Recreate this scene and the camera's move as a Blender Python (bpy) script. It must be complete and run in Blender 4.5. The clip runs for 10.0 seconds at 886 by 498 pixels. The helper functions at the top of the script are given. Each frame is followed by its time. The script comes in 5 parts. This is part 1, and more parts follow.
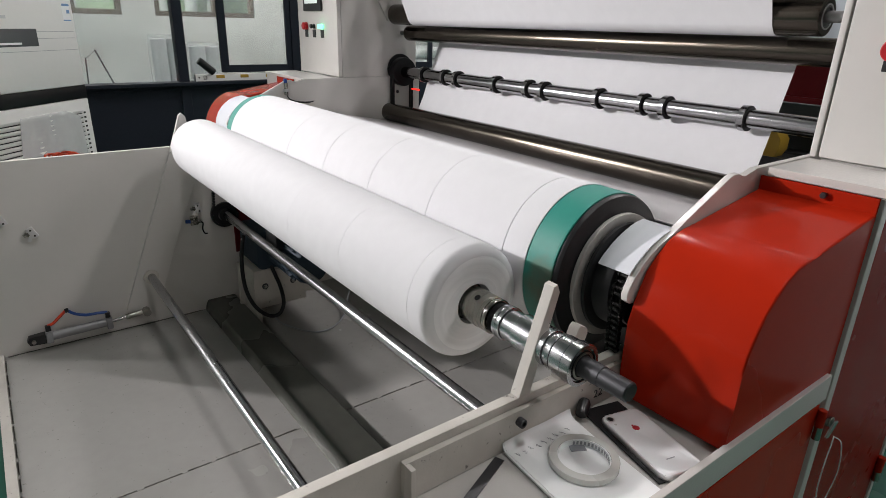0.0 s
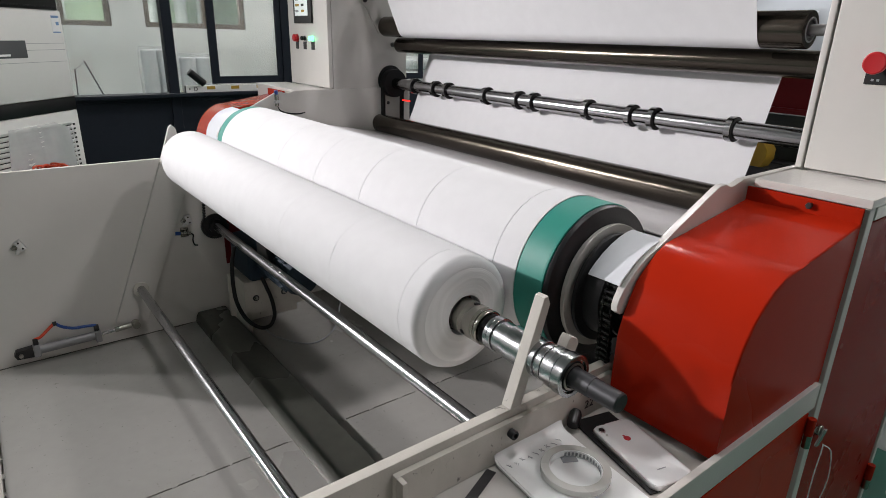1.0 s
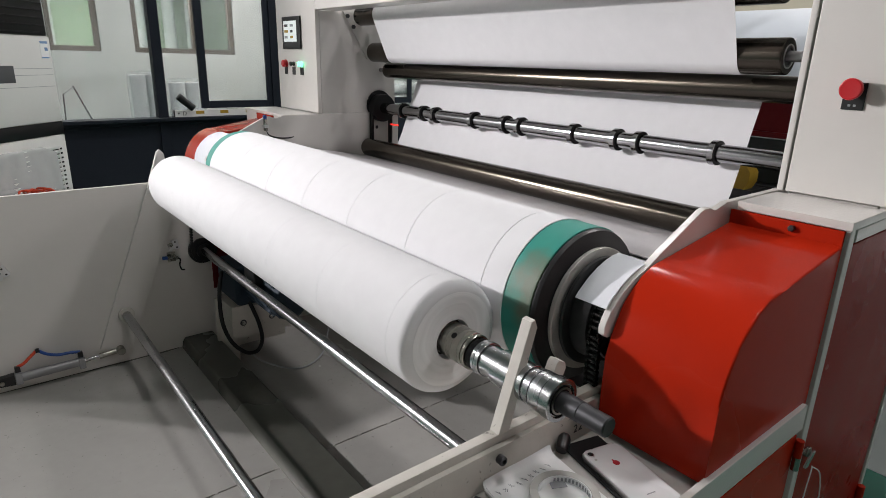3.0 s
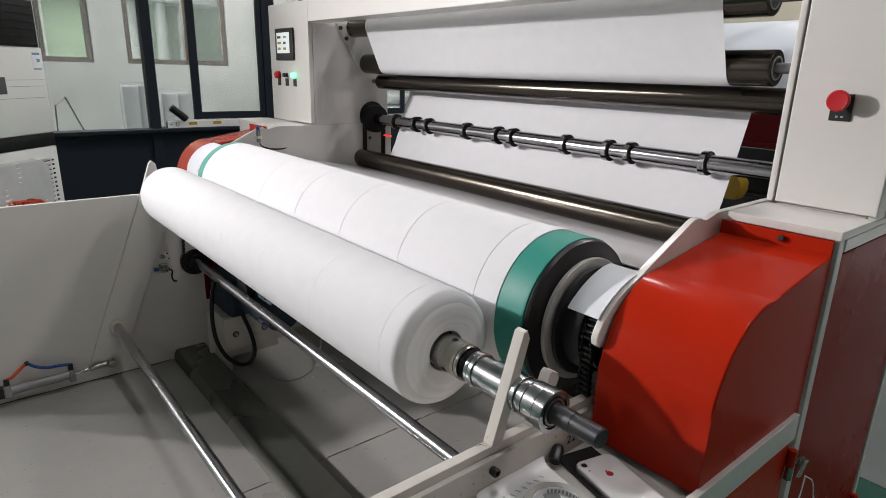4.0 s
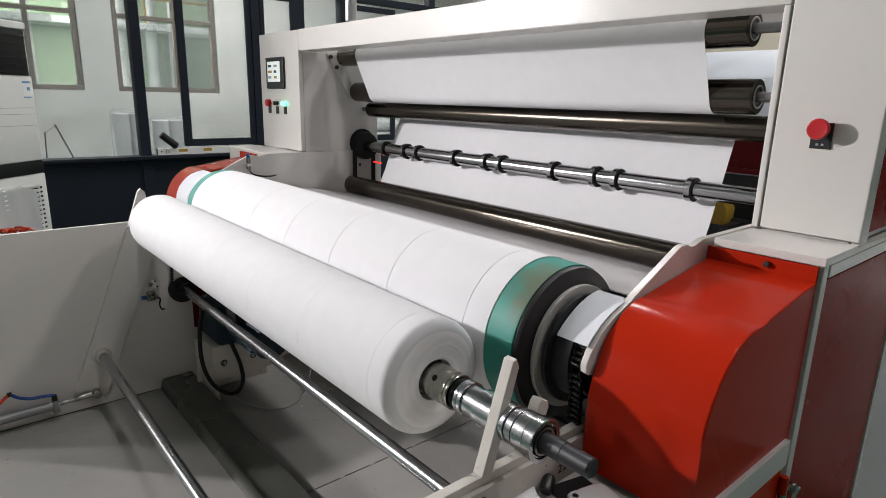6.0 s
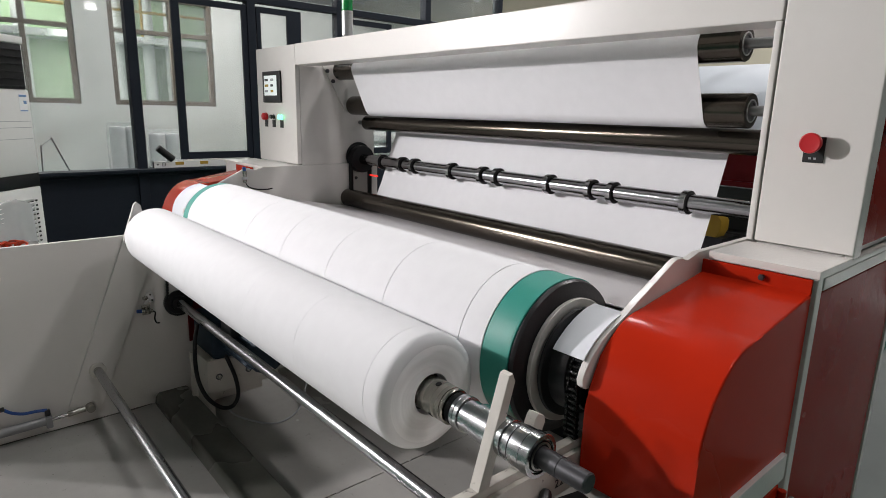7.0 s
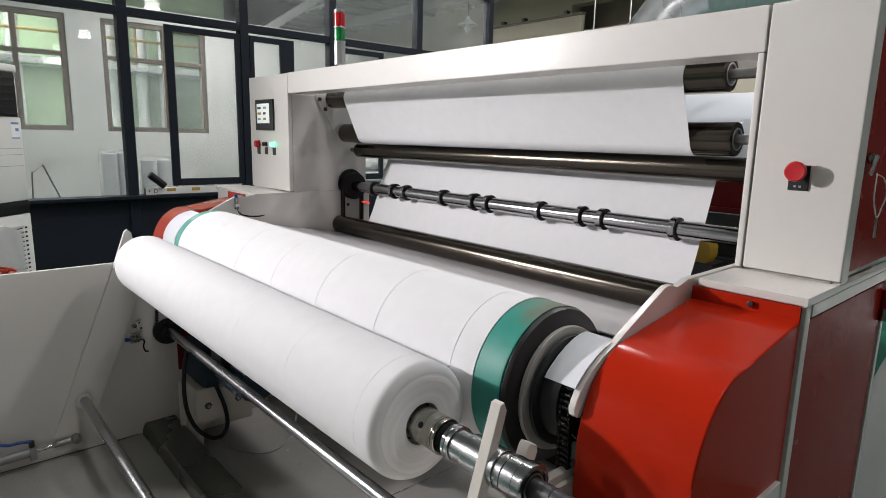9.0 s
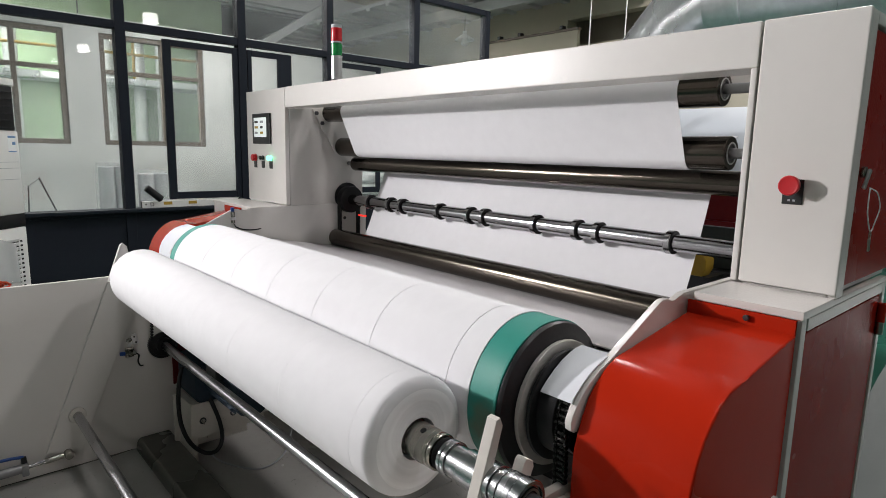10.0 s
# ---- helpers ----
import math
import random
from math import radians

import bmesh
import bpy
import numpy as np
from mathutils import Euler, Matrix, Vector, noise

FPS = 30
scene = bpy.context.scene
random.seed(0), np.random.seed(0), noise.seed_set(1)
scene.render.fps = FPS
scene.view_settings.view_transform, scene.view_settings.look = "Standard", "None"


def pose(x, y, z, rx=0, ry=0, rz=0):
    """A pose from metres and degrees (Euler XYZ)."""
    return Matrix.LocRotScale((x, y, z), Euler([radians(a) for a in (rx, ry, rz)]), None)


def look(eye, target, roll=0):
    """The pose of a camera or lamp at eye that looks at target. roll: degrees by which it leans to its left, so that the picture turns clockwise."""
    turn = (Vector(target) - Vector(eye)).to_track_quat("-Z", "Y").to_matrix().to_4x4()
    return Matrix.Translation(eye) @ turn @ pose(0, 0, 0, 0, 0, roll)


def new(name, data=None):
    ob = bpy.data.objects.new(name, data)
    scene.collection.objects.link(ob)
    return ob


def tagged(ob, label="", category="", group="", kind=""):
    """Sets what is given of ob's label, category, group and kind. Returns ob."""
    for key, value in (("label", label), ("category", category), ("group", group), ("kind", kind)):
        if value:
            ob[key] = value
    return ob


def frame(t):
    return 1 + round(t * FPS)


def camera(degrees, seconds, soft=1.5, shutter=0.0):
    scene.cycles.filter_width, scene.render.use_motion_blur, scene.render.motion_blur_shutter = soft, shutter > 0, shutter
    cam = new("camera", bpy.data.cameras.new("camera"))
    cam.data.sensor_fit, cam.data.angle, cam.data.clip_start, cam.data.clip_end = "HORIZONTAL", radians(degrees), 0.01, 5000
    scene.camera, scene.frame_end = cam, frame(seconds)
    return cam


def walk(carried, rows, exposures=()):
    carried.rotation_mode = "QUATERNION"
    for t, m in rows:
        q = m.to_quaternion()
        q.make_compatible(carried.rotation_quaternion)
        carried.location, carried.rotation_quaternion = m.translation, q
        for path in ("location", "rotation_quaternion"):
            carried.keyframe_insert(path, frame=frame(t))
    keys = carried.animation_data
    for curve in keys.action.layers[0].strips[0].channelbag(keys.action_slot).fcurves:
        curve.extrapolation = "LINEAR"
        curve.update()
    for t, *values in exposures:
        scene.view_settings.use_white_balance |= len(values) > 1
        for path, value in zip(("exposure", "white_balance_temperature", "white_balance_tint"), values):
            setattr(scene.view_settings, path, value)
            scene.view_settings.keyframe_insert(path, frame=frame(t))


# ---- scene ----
cam = camera(73.17, 10.0, soft=0.85)
PATH = (
    (0, -0.0082, -0.0052, 1.2060, 52.735, -20.571, 1.520),
    (0.5, -0.0078, -0.0037, 1.2064, 52.276, -20.126, 1.557),
    (1, -0.0060, -0.0051, 1.2103, 51.908, -19.617, 1.504),
    (1.5, -0.0050, -0.0047, 1.2107, 51.637, -19.068, 1.507),
    (2, -0.0046, -0.0025, 1.2125, 51.555, -18.579, 1.446),
    (2.5, -0.0037, -0.0023, 1.2136, 51.265, -18.031, 1.451),
    (4, -0.0011, -0.0012, 1.2168, 50.322, -16.498, 1.459),
    (4.5, -0.0007, 0.0011, 1.2180, 50.059, -16.104, 1.390),
    (5, -0.0001, 0.0001, 1.2186, 49.862, -15.506, 1.434),
    (5.5, 0.0009, 0.0011, 1.2211, 49.699, -14.793, 1.381),
    (7, 0.0029, 0.0017, 1.2267, 49.162, -12.944, 1.312),
    (7.5, 0.0033, 0.0029, 1.2286, 49.163, -12.442, 1.268),
    (8, 0.0034, 0.0024, 1.2291, 49.049, -11.906, 1.300),
    (8.5, 0.0046, 0.0036, 1.2312, 48.717, -11.245, 1.258),
    (9, 0.0057, 0.0022, 1.2332, 48.463, -10.536, 1.261),
    (9.5, 0.0065, 0.0038, 1.2347, 48.404, -9.856, 1.230),
    (10, 0.0072, 0.0039, 1.2351, 48.198, -9.286, 1.268),
)


def aim(x, y, z, yaw, pitch, roll):
    """A camera pose from its place, yaw (to the left from +y), pitch and roll in degrees."""
    a, p = radians(yaw), radians(pitch)
    ahead = Vector((-math.sin(a) * math.cos(p), math.cos(a) * math.cos(p), math.sin(p)))
    eye = Vector((x, y, z))
    return look(eye, eye + ahead, roll)


walk(cam, [(t, aim(*row)) for t, *row in PATH])

# ---- world, lamps, exposure ----
scene.view_settings.exposure = 0.0
world = bpy.data.worlds.new("world")
scene.world = world
world.use_nodes = True
world.node_tree.nodes["Background"].inputs[0].default_value = (0.62, 0.70, 0.78, 1)
world.node_tree.nodes["Background"].inputs[1].default_value = 0.5

LAMPS = (  # x, y, z, power, radius of each hanging lamp, hall lamps and added fill
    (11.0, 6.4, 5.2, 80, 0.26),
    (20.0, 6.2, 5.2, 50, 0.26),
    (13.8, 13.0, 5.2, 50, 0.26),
    # weak unseen fill, added for the faces towards +x
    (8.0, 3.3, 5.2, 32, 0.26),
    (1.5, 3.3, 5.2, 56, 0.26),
    # the next three are unseen, added to brighten tray, air conditioner and duct
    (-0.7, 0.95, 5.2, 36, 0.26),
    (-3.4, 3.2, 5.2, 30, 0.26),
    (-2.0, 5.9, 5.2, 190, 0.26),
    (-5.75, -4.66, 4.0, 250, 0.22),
    # unseen fill, added for the far plate and the floor behind it
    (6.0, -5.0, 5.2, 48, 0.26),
    # unseen, added to light the inner room and the next hall
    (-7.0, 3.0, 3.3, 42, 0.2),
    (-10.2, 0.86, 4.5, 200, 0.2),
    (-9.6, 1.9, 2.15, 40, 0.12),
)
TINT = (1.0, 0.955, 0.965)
WORK, AIM = (-4.5, -2.0, 2.22, 0.055), (-0.6, 1.3, 1.2)  # unseen key lamp, placed from the cast shadows on an assumed stand, and where it points
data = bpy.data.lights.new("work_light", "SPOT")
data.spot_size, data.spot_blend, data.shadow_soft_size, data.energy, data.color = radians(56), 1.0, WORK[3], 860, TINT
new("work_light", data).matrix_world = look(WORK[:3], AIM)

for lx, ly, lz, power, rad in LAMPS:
    data = bpy.data.lights.new("bay_or_fill_light", "AREA")
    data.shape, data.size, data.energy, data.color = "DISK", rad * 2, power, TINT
    new("bay_or_fill_light", data).matrix_world = pose(lx, ly, lz)


# ---- materials ----
def material(name, color, rough=0.5, metal=0.0, grain=0.06, scale=60.0, bump=0.0, bscale=400.0, coat=0.0, stain=0.0, stain_color=(0.1, 0.09, 0.08), spec=0.5, chips=0.0, stretch=(1, 1, 1), peel=0.0, pscale=200.0):
    """A procedural surface: fine grain and broad stains in the colour, unevenness in the gloss, relief."""
    m = bpy.data.materials.new(name)
    m.use_nodes = True
    nt = m.node_tree
    n, l = nt.nodes, nt.links
    b = n["Principled BSDF"]
    co = n.new("ShaderNodeTexCoord")
    mp = n.new("ShaderNodeMapping")
    mp.inputs["Scale"].default_value = stretch
    l.new(co.outputs["Object"], mp.inputs["Vector"])
    fine = n.new("ShaderNodeTexNoise")
    fine.inputs["Scale"].default_value, fine.inputs["Detail"].default_value = scale, 5
    wide = n.new("ShaderNodeTexNoise")
    wide.inputs["Scale"].default_value, wide.inputs["Detail"].default_value = max(scale / 18, 1.3), 4
    for t in (fine, wide):
        l.new(mp.outputs["Vector"], t.inputs["Vector"])
    add = n.new("ShaderNodeMath")
    add.operation = "ADD"
    l.new(fine.outputs["Fac"], add.inputs[0])
    l.new(wide.outputs["Fac"], add.inputs[1])
    mr = n.new("ShaderNodeMapRange")
    mr.inputs["From Min"].default_value, mr.inputs["From Max"].default_value = 0.6, 1.4
    mr.inputs["To Min"].default_value, mr.inputs["To Max"].default_value = 1 - grain, 1 + grain
    l.new(add.outputs[0], mr.inputs["Value"])
    mul = n.new("ShaderNodeVectorMath")
    mul.operation = "SCALE"
    mul.inputs[0].default_value = color
    l.new(mr.outputs[0], mul.inputs["Scale"])
    out = mul.outputs["Vector"]
    if stain > 0:
        sn = n.new("ShaderNodeTexNoise")
        sn.inputs["Scale"].default_value, sn.inputs["Detail"].default_value, sn.inputs["Roughness"].default_value = 3.1, 3, 0.5
        l.new(co.outputs["Object"], sn.inputs["Vector"])
        sr = n.new("ShaderNodeMapRange")
        sr.inputs["From Min"].default_value, sr.inputs["From Max"].default_value = 0.38, 0.80
        sr.interpolation_type = "SMOOTHSTEP"
        sr.inputs["To Max"].default_value = stain
        l.new(sn.outputs["Fac"], sr.inputs["Value"])
        mix = n.new("ShaderNodeMix")
        mix.data_type = "RGBA"
        l.new(sr.outputs[0], mix.inputs[0])
        l.new(out, mix.inputs[6])
        mix.inputs[7].default_value = (*stain_color, 1)
        out = mix.outputs[2]
    if chips > 0:
        cn = n.new("ShaderNodeTexNoise")
        cn.inputs["Scale"].default_value, cn.inputs["Detail"].default_value, cn.inputs["Roughness"].default_value = 55, 6, 0.7
        l.new(co.outputs["Object"], cn.inputs["Vector"])
        cr = n.new("ShaderNodeMapRange")
        cr.inputs["From Min"].default_value, cr.inputs["From Max"].default_value = 0.64, 0.69
        cr.inputs["To Max"].default_value = chips
        l.new(cn.outputs["Fac"], cr.inputs["Value"])
        mix = n.new("ShaderNodeMix")
        mix.data_type = "RGBA"
        l.new(cr.outputs[0], mix.inputs[0])
        l.new(out, mix.inputs[6])
        mix.inputs[7].default_value = (0.09, 0.08, 0.07, 1)
        out = mix.outputs[2]
    l.new(out, b.inputs["Base Color"])
    rr = n.new("ShaderNodeMapRange")
    rr.inputs["From Min"].default_value, rr.inputs["From Max"].default_value = 0.3, 0.7
    rr.inputs["To Min"].default_value, rr.inputs["To Max"].default_value = max(rough - 0.07, 0.02), min(rough + 0.09, 1)
    l.new(wide.outputs["Fac"], rr.inputs["Value"])
    l.new(rr.outputs[0], b.inputs["Roughness"])
    b.inputs["Metallic"].default_value = metal
    b.inputs["Specular IOR Level"].default_value = spec
    b.inputs["Coat Weight"].default_value = coat
    b.inputs["Coat Roughness"].default_value = 0.035
    if peel > 0:
        pn = n.new("ShaderNodeTexNoise")
        pn.inputs["Scale"].default_value, pn.inputs["Detail"].default_value = pscale, 1.5
        l.new(co.outputs["Object"], pn.inputs["Vector"])
        pb = n.new("ShaderNodeBump")
        pb.inputs["Strength"].default_value, pb.inputs["Distance"].default_value = peel, 0.001
        l.new(pn.outputs["Fac"], pb.inputs["Height"])
        l.new(pb.outputs["Normal"], b.inputs["Coat Normal"])
    if bump > 0:
        bn = n.new("ShaderNodeTexNoise")
        bn.inputs["Scale"].default_value, bn.inputs["Detail"].default_value = bscale, 3
        l.new(mp.outputs["Vector"], bn.inputs["Vector"])
        bp = n.new("ShaderNodeBump")
        bp.inputs["Strength"].default_value, bp.inputs["Distance"].default_value = bump, 0.001
        l.new(bn.outputs["Fac"], bp.inputs["Height"])
        l.new(bp.outputs["Normal"], b.inputs["Normal"])
        if coat > 0 and peel == 0:
            l.new(bp.outputs["Normal"], b.inputs["Coat Normal"])
    return m


def glow(name, color, strength):
    m = bpy.data.materials.new(name)
    m.use_nodes = True
    b = m.node_tree.nodes["Principled BSDF"]
    b.inputs["Base Color"].default_value = (*color, 1)
    b.inputs["Emission Color"].default_value = (*color, 1)
    b.inputs["Emission Strength"].default_value = strength
    return m


def glass(name, color=(0.93, 0.97, 0.95), rough=0.0):
    m = bpy.data.materials.new(name)
    m.use_nodes = True
    b = m.node_tree.nodes["Principled BSDF"]
    b.inputs["Base Color"].default_value = (*color, 1)
    b.inputs["Transmission Weight"].default_value = 1
    b.inputs["Roughness"].default_value = rough
    b.inputs["IOR"].default_value = 1.45
    return m


CREAM = material("cream_powder_coat", (0.67, 0.645, 0.615), 0.34, 0, 0.015, 40, 0.10, 420, coat=0.45, spec=0.3, peel=0.55, pscale=170)
COVERGREY = material("grey_plate_paint", (0.62, 0.60, 0.61), 0.4, 0, 0.03, 40, 0.1, 300)
GUARDWHITE = material("matt_white_sheet", (0.70, 0.72, 0.76), 0.6, 0, 0.02, 30, 0.05, 200, spec=0.2)
WORN = material("worn_cream_paint", (0.60, 0.57, 0.52), 0.45, 0, 0.06, 50, 0.25, 300, stain=0.35, stain_color=(0.24, 0.22, 0.19), chips=0.8)
RED = material("red_gloss_paint", (0.41, 0.020, 0.006), 0.25, 0, 0.05, 25, 0.05, 120, coat=0.18, spec=0.05, peel=0.25, pscale=110, stain=0.10, stain_color=(0.25, 0.012, 0.006))
DARKRED = material("dark_red_hammer_paint", (0.25, 0.012, 0.007), 0.26, 0, 0.08, 40, 0.6, 160, coat=0.0, spec=0.045)
CHROME = material("ground_steel", (0.42, 0.42, 0.43), 0.23, 1, 0.05, 30, 0.03, 500, stretch=(1, 12, 12))
TURNED = material("bright_turned_steel", (0.46, 0.47, 0.48), 0.22, 1, 0.08, 40, 0.06, 300, stretch=(6, 1, 1))
STEEL = material("turned_steel", (0.42, 0.41, 0.37), 0.26, 1, 0.10, 60, 0.08, 400, stretch=(10, 1, 1), stain=0.35, stain_color=(0.18, 0.15, 0.12))
DARKSTEEL = material("blackened_steel", (0.075, 0.075, 0.08), 0.42, 0.85, 0.12, 60, 0.1, 300)
ROLLER = material("hard_anodised_aluminium", (0.078, 0.067, 0.055), 0.17, 0.9, 0.08, 30, 0.05, 400, stretch=(0.6, 8, 8))
FABRIC = material("nonwoven_fabric", (0.70, 0.70, 0.715), 0.8, 0, 0.035, 26, 0.3, 700, spec=0.2)


def coil_layers():
    """Concentric uneven layers about the x axis."""
    # paler than the rolled fabric, to lift the dimly lit end by colour
    m = material("wound_layers", (0.81, 0.81, 0.82), 0.8, 0, 0.03, 40, 0, spec=0.25)
    nt = m.node_tree
    n, l = nt.nodes, nt.links
    b = n["Principled BSDF"]
    src = b.inputs["Base Color"].links[0].from_socket
    co = n.new("ShaderNodeTexCoord")
    warp = n.new("ShaderNodeTexNoise")
    warp.inputs["Scale"].default_value = 11
    l.new(co.outputs["Object"], warp.inputs["Vector"])
    mix = n.new("ShaderNodeMix")
    mix.data_type = "VECTOR"
    mix.inputs[0].default_value = 0.015
    l.new(co.outputs["Object"], mix.inputs[4])
    l.new(warp.outputs["Color"], mix.inputs[5])
    flat = n.new("ShaderNodeVectorMath")
    flat.operation = "MULTIPLY"
    flat.inputs[1].default_value = (0, 1, 1)
    l.new(mix.outputs[1], flat.inputs[0])
    ln = n.new("ShaderNodeVectorMath")
    ln.operation = "LENGTH"
    l.new(flat.outputs[0], ln.inputs[0])
    cx = n.new("ShaderNodeCombineXYZ")
    l.new(ln.outputs["Value"], cx.inputs[0])
    ring = n.new("ShaderNodeTexNoise")
    ring.inputs["Scale"].default_value, ring.inputs["Detail"].default_value = 95, 4
    l.new(cx.outputs[0], ring.inputs["Vector"])
    r = n.new("ShaderNodeMapRange")
    r.inputs["From Min"].default_value, r.inputs["From Max"].default_value = 0.35, 0.65
    r.inputs["To Min"].default_value, r.inputs["To Max"].default_value = 0.92, 1.02
    l.new(ring.outputs["Fac"], r.inputs["Value"])
    sc = n.new("ShaderNodeVectorMath")
    sc.operation = "SCALE"
    l.new(src, sc.inputs[0])
    l.new(r.outputs[0], sc.inputs["Scale"])
    l.new(sc.outputs[0], b.inputs["Base Color"])
    bp = n.new("ShaderNodeBump")
    bp.inputs["Strength"].default_value, bp.inputs["Distance"].default_value = 0.5, 0.002
    l.new(ring.outputs["Fac"], bp.inputs["Height"])
    l.new(bp.outputs["Normal"], b.inputs["Normal"])
    return m


SLITSTEEL = material("dark_polished_steel", (0.36, 0.36, 0.37), 0.14, 1, 0.05, 30, 0.02, 500, stretch=(1, 12, 12))
RINGSTEEL = material("dark_ring_steel", (0.16, 0.16, 0.165), 0.3, 0.9, 0.1, 40)
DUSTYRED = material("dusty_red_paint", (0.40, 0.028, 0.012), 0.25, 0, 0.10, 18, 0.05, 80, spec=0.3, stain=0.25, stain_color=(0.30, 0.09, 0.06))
DEEPRED = material("deep_red_paint", (0.10, 0.006, 0.008), 0.4, 0, 0.1, 30, spec=0.15)
WOUND = coil_layers()
BLACK = material("black_rubber", (0.010, 0.010, 0.011), 0.5, 0, 0.15, 60, 0.15, 300, spec=0.3)
CHAINSTEEL = material("oiled_chain_steel", (0.045, 0.044, 0.043), 0.25, 0.9, 0.2, 60, 0.1, 200)
IRON = material("greasy_cast_iron", (0.018, 0.018, 0.02), 0.45, 0.5, 0.2, 50, 0.25, 250, stain=0.2, stain_color=(0.10, 0.11, 0.10))
TRAY = material("scuffed_grey_tray", (0.50, 0.485, 0.46), 0.45, 0, 0.06, 40, 0.1, 250, stain=0.4, stain_color=(0.24, 0.22, 0.2))
GRIME = material("dark_dirt", (0.085, 0.080, 0.070), 0.8, 0, 0.3, 60)
PAN = material("grey_floor_plate", (0.38, 0.372, 0.353), 0.2, 0, 0.04, 30, 0.05, 200, chips=0.5, stain=0.22, stain_color=(0.25, 0.24, 0.22))
CHANNEL = material("oily_steel_channel", (0.12, 0.123, 0.106), 0.3, 0.3, 0.12, 30, 0.06, 200, stain=0.3, stain_color=(0.055, 0.052, 0.042))
FLOORGREEN = material("green_epoxy_floor", (0.022, 0.115, 0.08), 0.3, 0, 0.06, 6, 0.03, 60, stain=0.2, stain_color=(0.02, 0.1, 0.07))
ALU = material("dark_blue_grey_aluminium", (0.016, 0.020, 0.028), 0.55, 0, 0.06, 40, spec=0.12)
PLASTER = material("painted_plaster", (0.72, 0.73, 0.71), 0.8, 0, 0.02, 20, 0.15, 150)
BEIGE = material("beige_painted_wall", (0.45, 0.42, 0.33), 0.8, 0, 0.03, 10, 0.1, 100)
DIM = material("grey_cladding", (0.20, 0.205, 0.21), 0.6, 0, 0.08, 8)
HALLWALL = material("pale_hall_wall", (0.44, 0.44, 0.425), 0.8, 0, 0.04, 10, 0.1, 100)
RINGGREY = material("worn_ring_steel", (0.56, 0.54, 0.51), 0.36, 0.3, 0.15, 40, 0.08, 200, stain=0.4, stain_color=(0.12, 0.11, 0.10))
DULLDARK = material("grey_axle_steel", (0.24, 0.24, 0.24), 0.35, 0.9, 0.1, 60, 0.08, 300)
PLASTIC = material("white_plastic", (0.74, 0.74, 0.72), 0.35, 0, 0.015, 40, 0.03, 300)
BLACKPLASTIC = material("black_plastic", (0.008, 0.008, 0.009), 0.35, 0, 0.1, 50)
GALV = material("galvanised_sheet", (0.82, 0.84, 0.86), 0.3, 0.75, 0.16, 16, 0.5, 12)
BROWN = material("brown_window_frame", (0.13, 0.10, 0.075), 0.5, 0, 0.06, 40)
ROOF = material("grey_roof_sheet", (0.46, 0.465, 0.47), 0.5, 0.2, 0.06, 12)
PAPER = material("white_paper", (0.86, 0.87, 0.87), 0.8, 0, 0.02, 60, 0.2, 120)
TAPE = material("clear_packing_tape", (0.60, 0.60, 0.57), 0.25, 0, 0.05, 60, coat=0.6)
PHONE = material("white_phone_glass", (0.86, 0.87, 0.88), 0.08, 0, 0.01, 40, coat=0.8)
PRODUCT = material("red_print", (0.42, 0.02, 0.03), 0.4)
SILVER = material("silver_aluminium", (0.70, 0.70, 0.71), 0.3, 0.9, 0.04, 40)
ALUGREY = material("satin_grey_aluminium", (0.32, 0.32, 0.33), 0.45, 0.5, 0.06, 40)
BLUE = material("blue_plastic", (0.015, 0.07, 0.30), 0.4, 0, 0.05, 40)
MOTORBLUE = material("blue_motor_paint", (0.006, 0.020, 0.036), 0.7, 0, 0.15, 40, 0.2, 150)
HOSERED = material("orange_red_hose", (0.62, 0.06, 0.02), 0.35)
YELLOW = material("yellow_paint", (0.40, 0.25, 0.025), 0.45, 0, 0.08, 30, stain=0.2, stain_color=(0.2, 0.14, 0.03))
# bluish grey, darker than the other fabric
PARENT = material("bluish_grey_fabric", (0.42, 0.46, 0.50), 0.5, 0, 0.04, 6, 0.3, 40)
FILM = material("wrinkled_plastic_film", (0.70, 0.72, 0.71), 0.3, 0, 0.06, 12, 0.6, 25, coat=0.3)
MACHINEGREEN = material("green_machine_paint", (0.40, 0.53, 0.34), 0.5, 0, 0.12, 3)


def hazed(m, share):
    """Mixes a thin grey veil into a glass, in place of its hazy reflections."""
    n, l = m.node_tree.nodes, m.node_tree.links
    mix, veil, tex, r = n.new("ShaderNodeMixShader"), n.new("ShaderNodeBsdfDiffuse"), n.new("ShaderNodeTexNoise"), n.new("ShaderNodeMapRange")
    veil.inputs["Color"].default_value = (0.42, 0.45, 0.45, 1)
    tex.inputs["Scale"].default_value, tex.inputs["Detail"].default_value = 2.2, 5
    r.inputs["From Min"].default_value, r.inputs["From Max"].default_value = 0.3, 0.7
    r.inputs["To Min"].default_value, r.inputs["To Max"].default_value = share * 0.5, share * 1.5
    l.new(tex.outputs["Fac"], r.inputs["Value"])
    l.new(r.outputs[0], mix.inputs[0])
    l.new(n["Principled BSDF"].outputs[0], mix.inputs[1])
    l.new(veil.outputs[0], mix.inputs[2])
    l.new(mix.outputs[0], n["Material Output"].inputs["Surface"])
    return m


HAZEDGLASS = hazed(glass("hazed_window_glass"), 0.13)


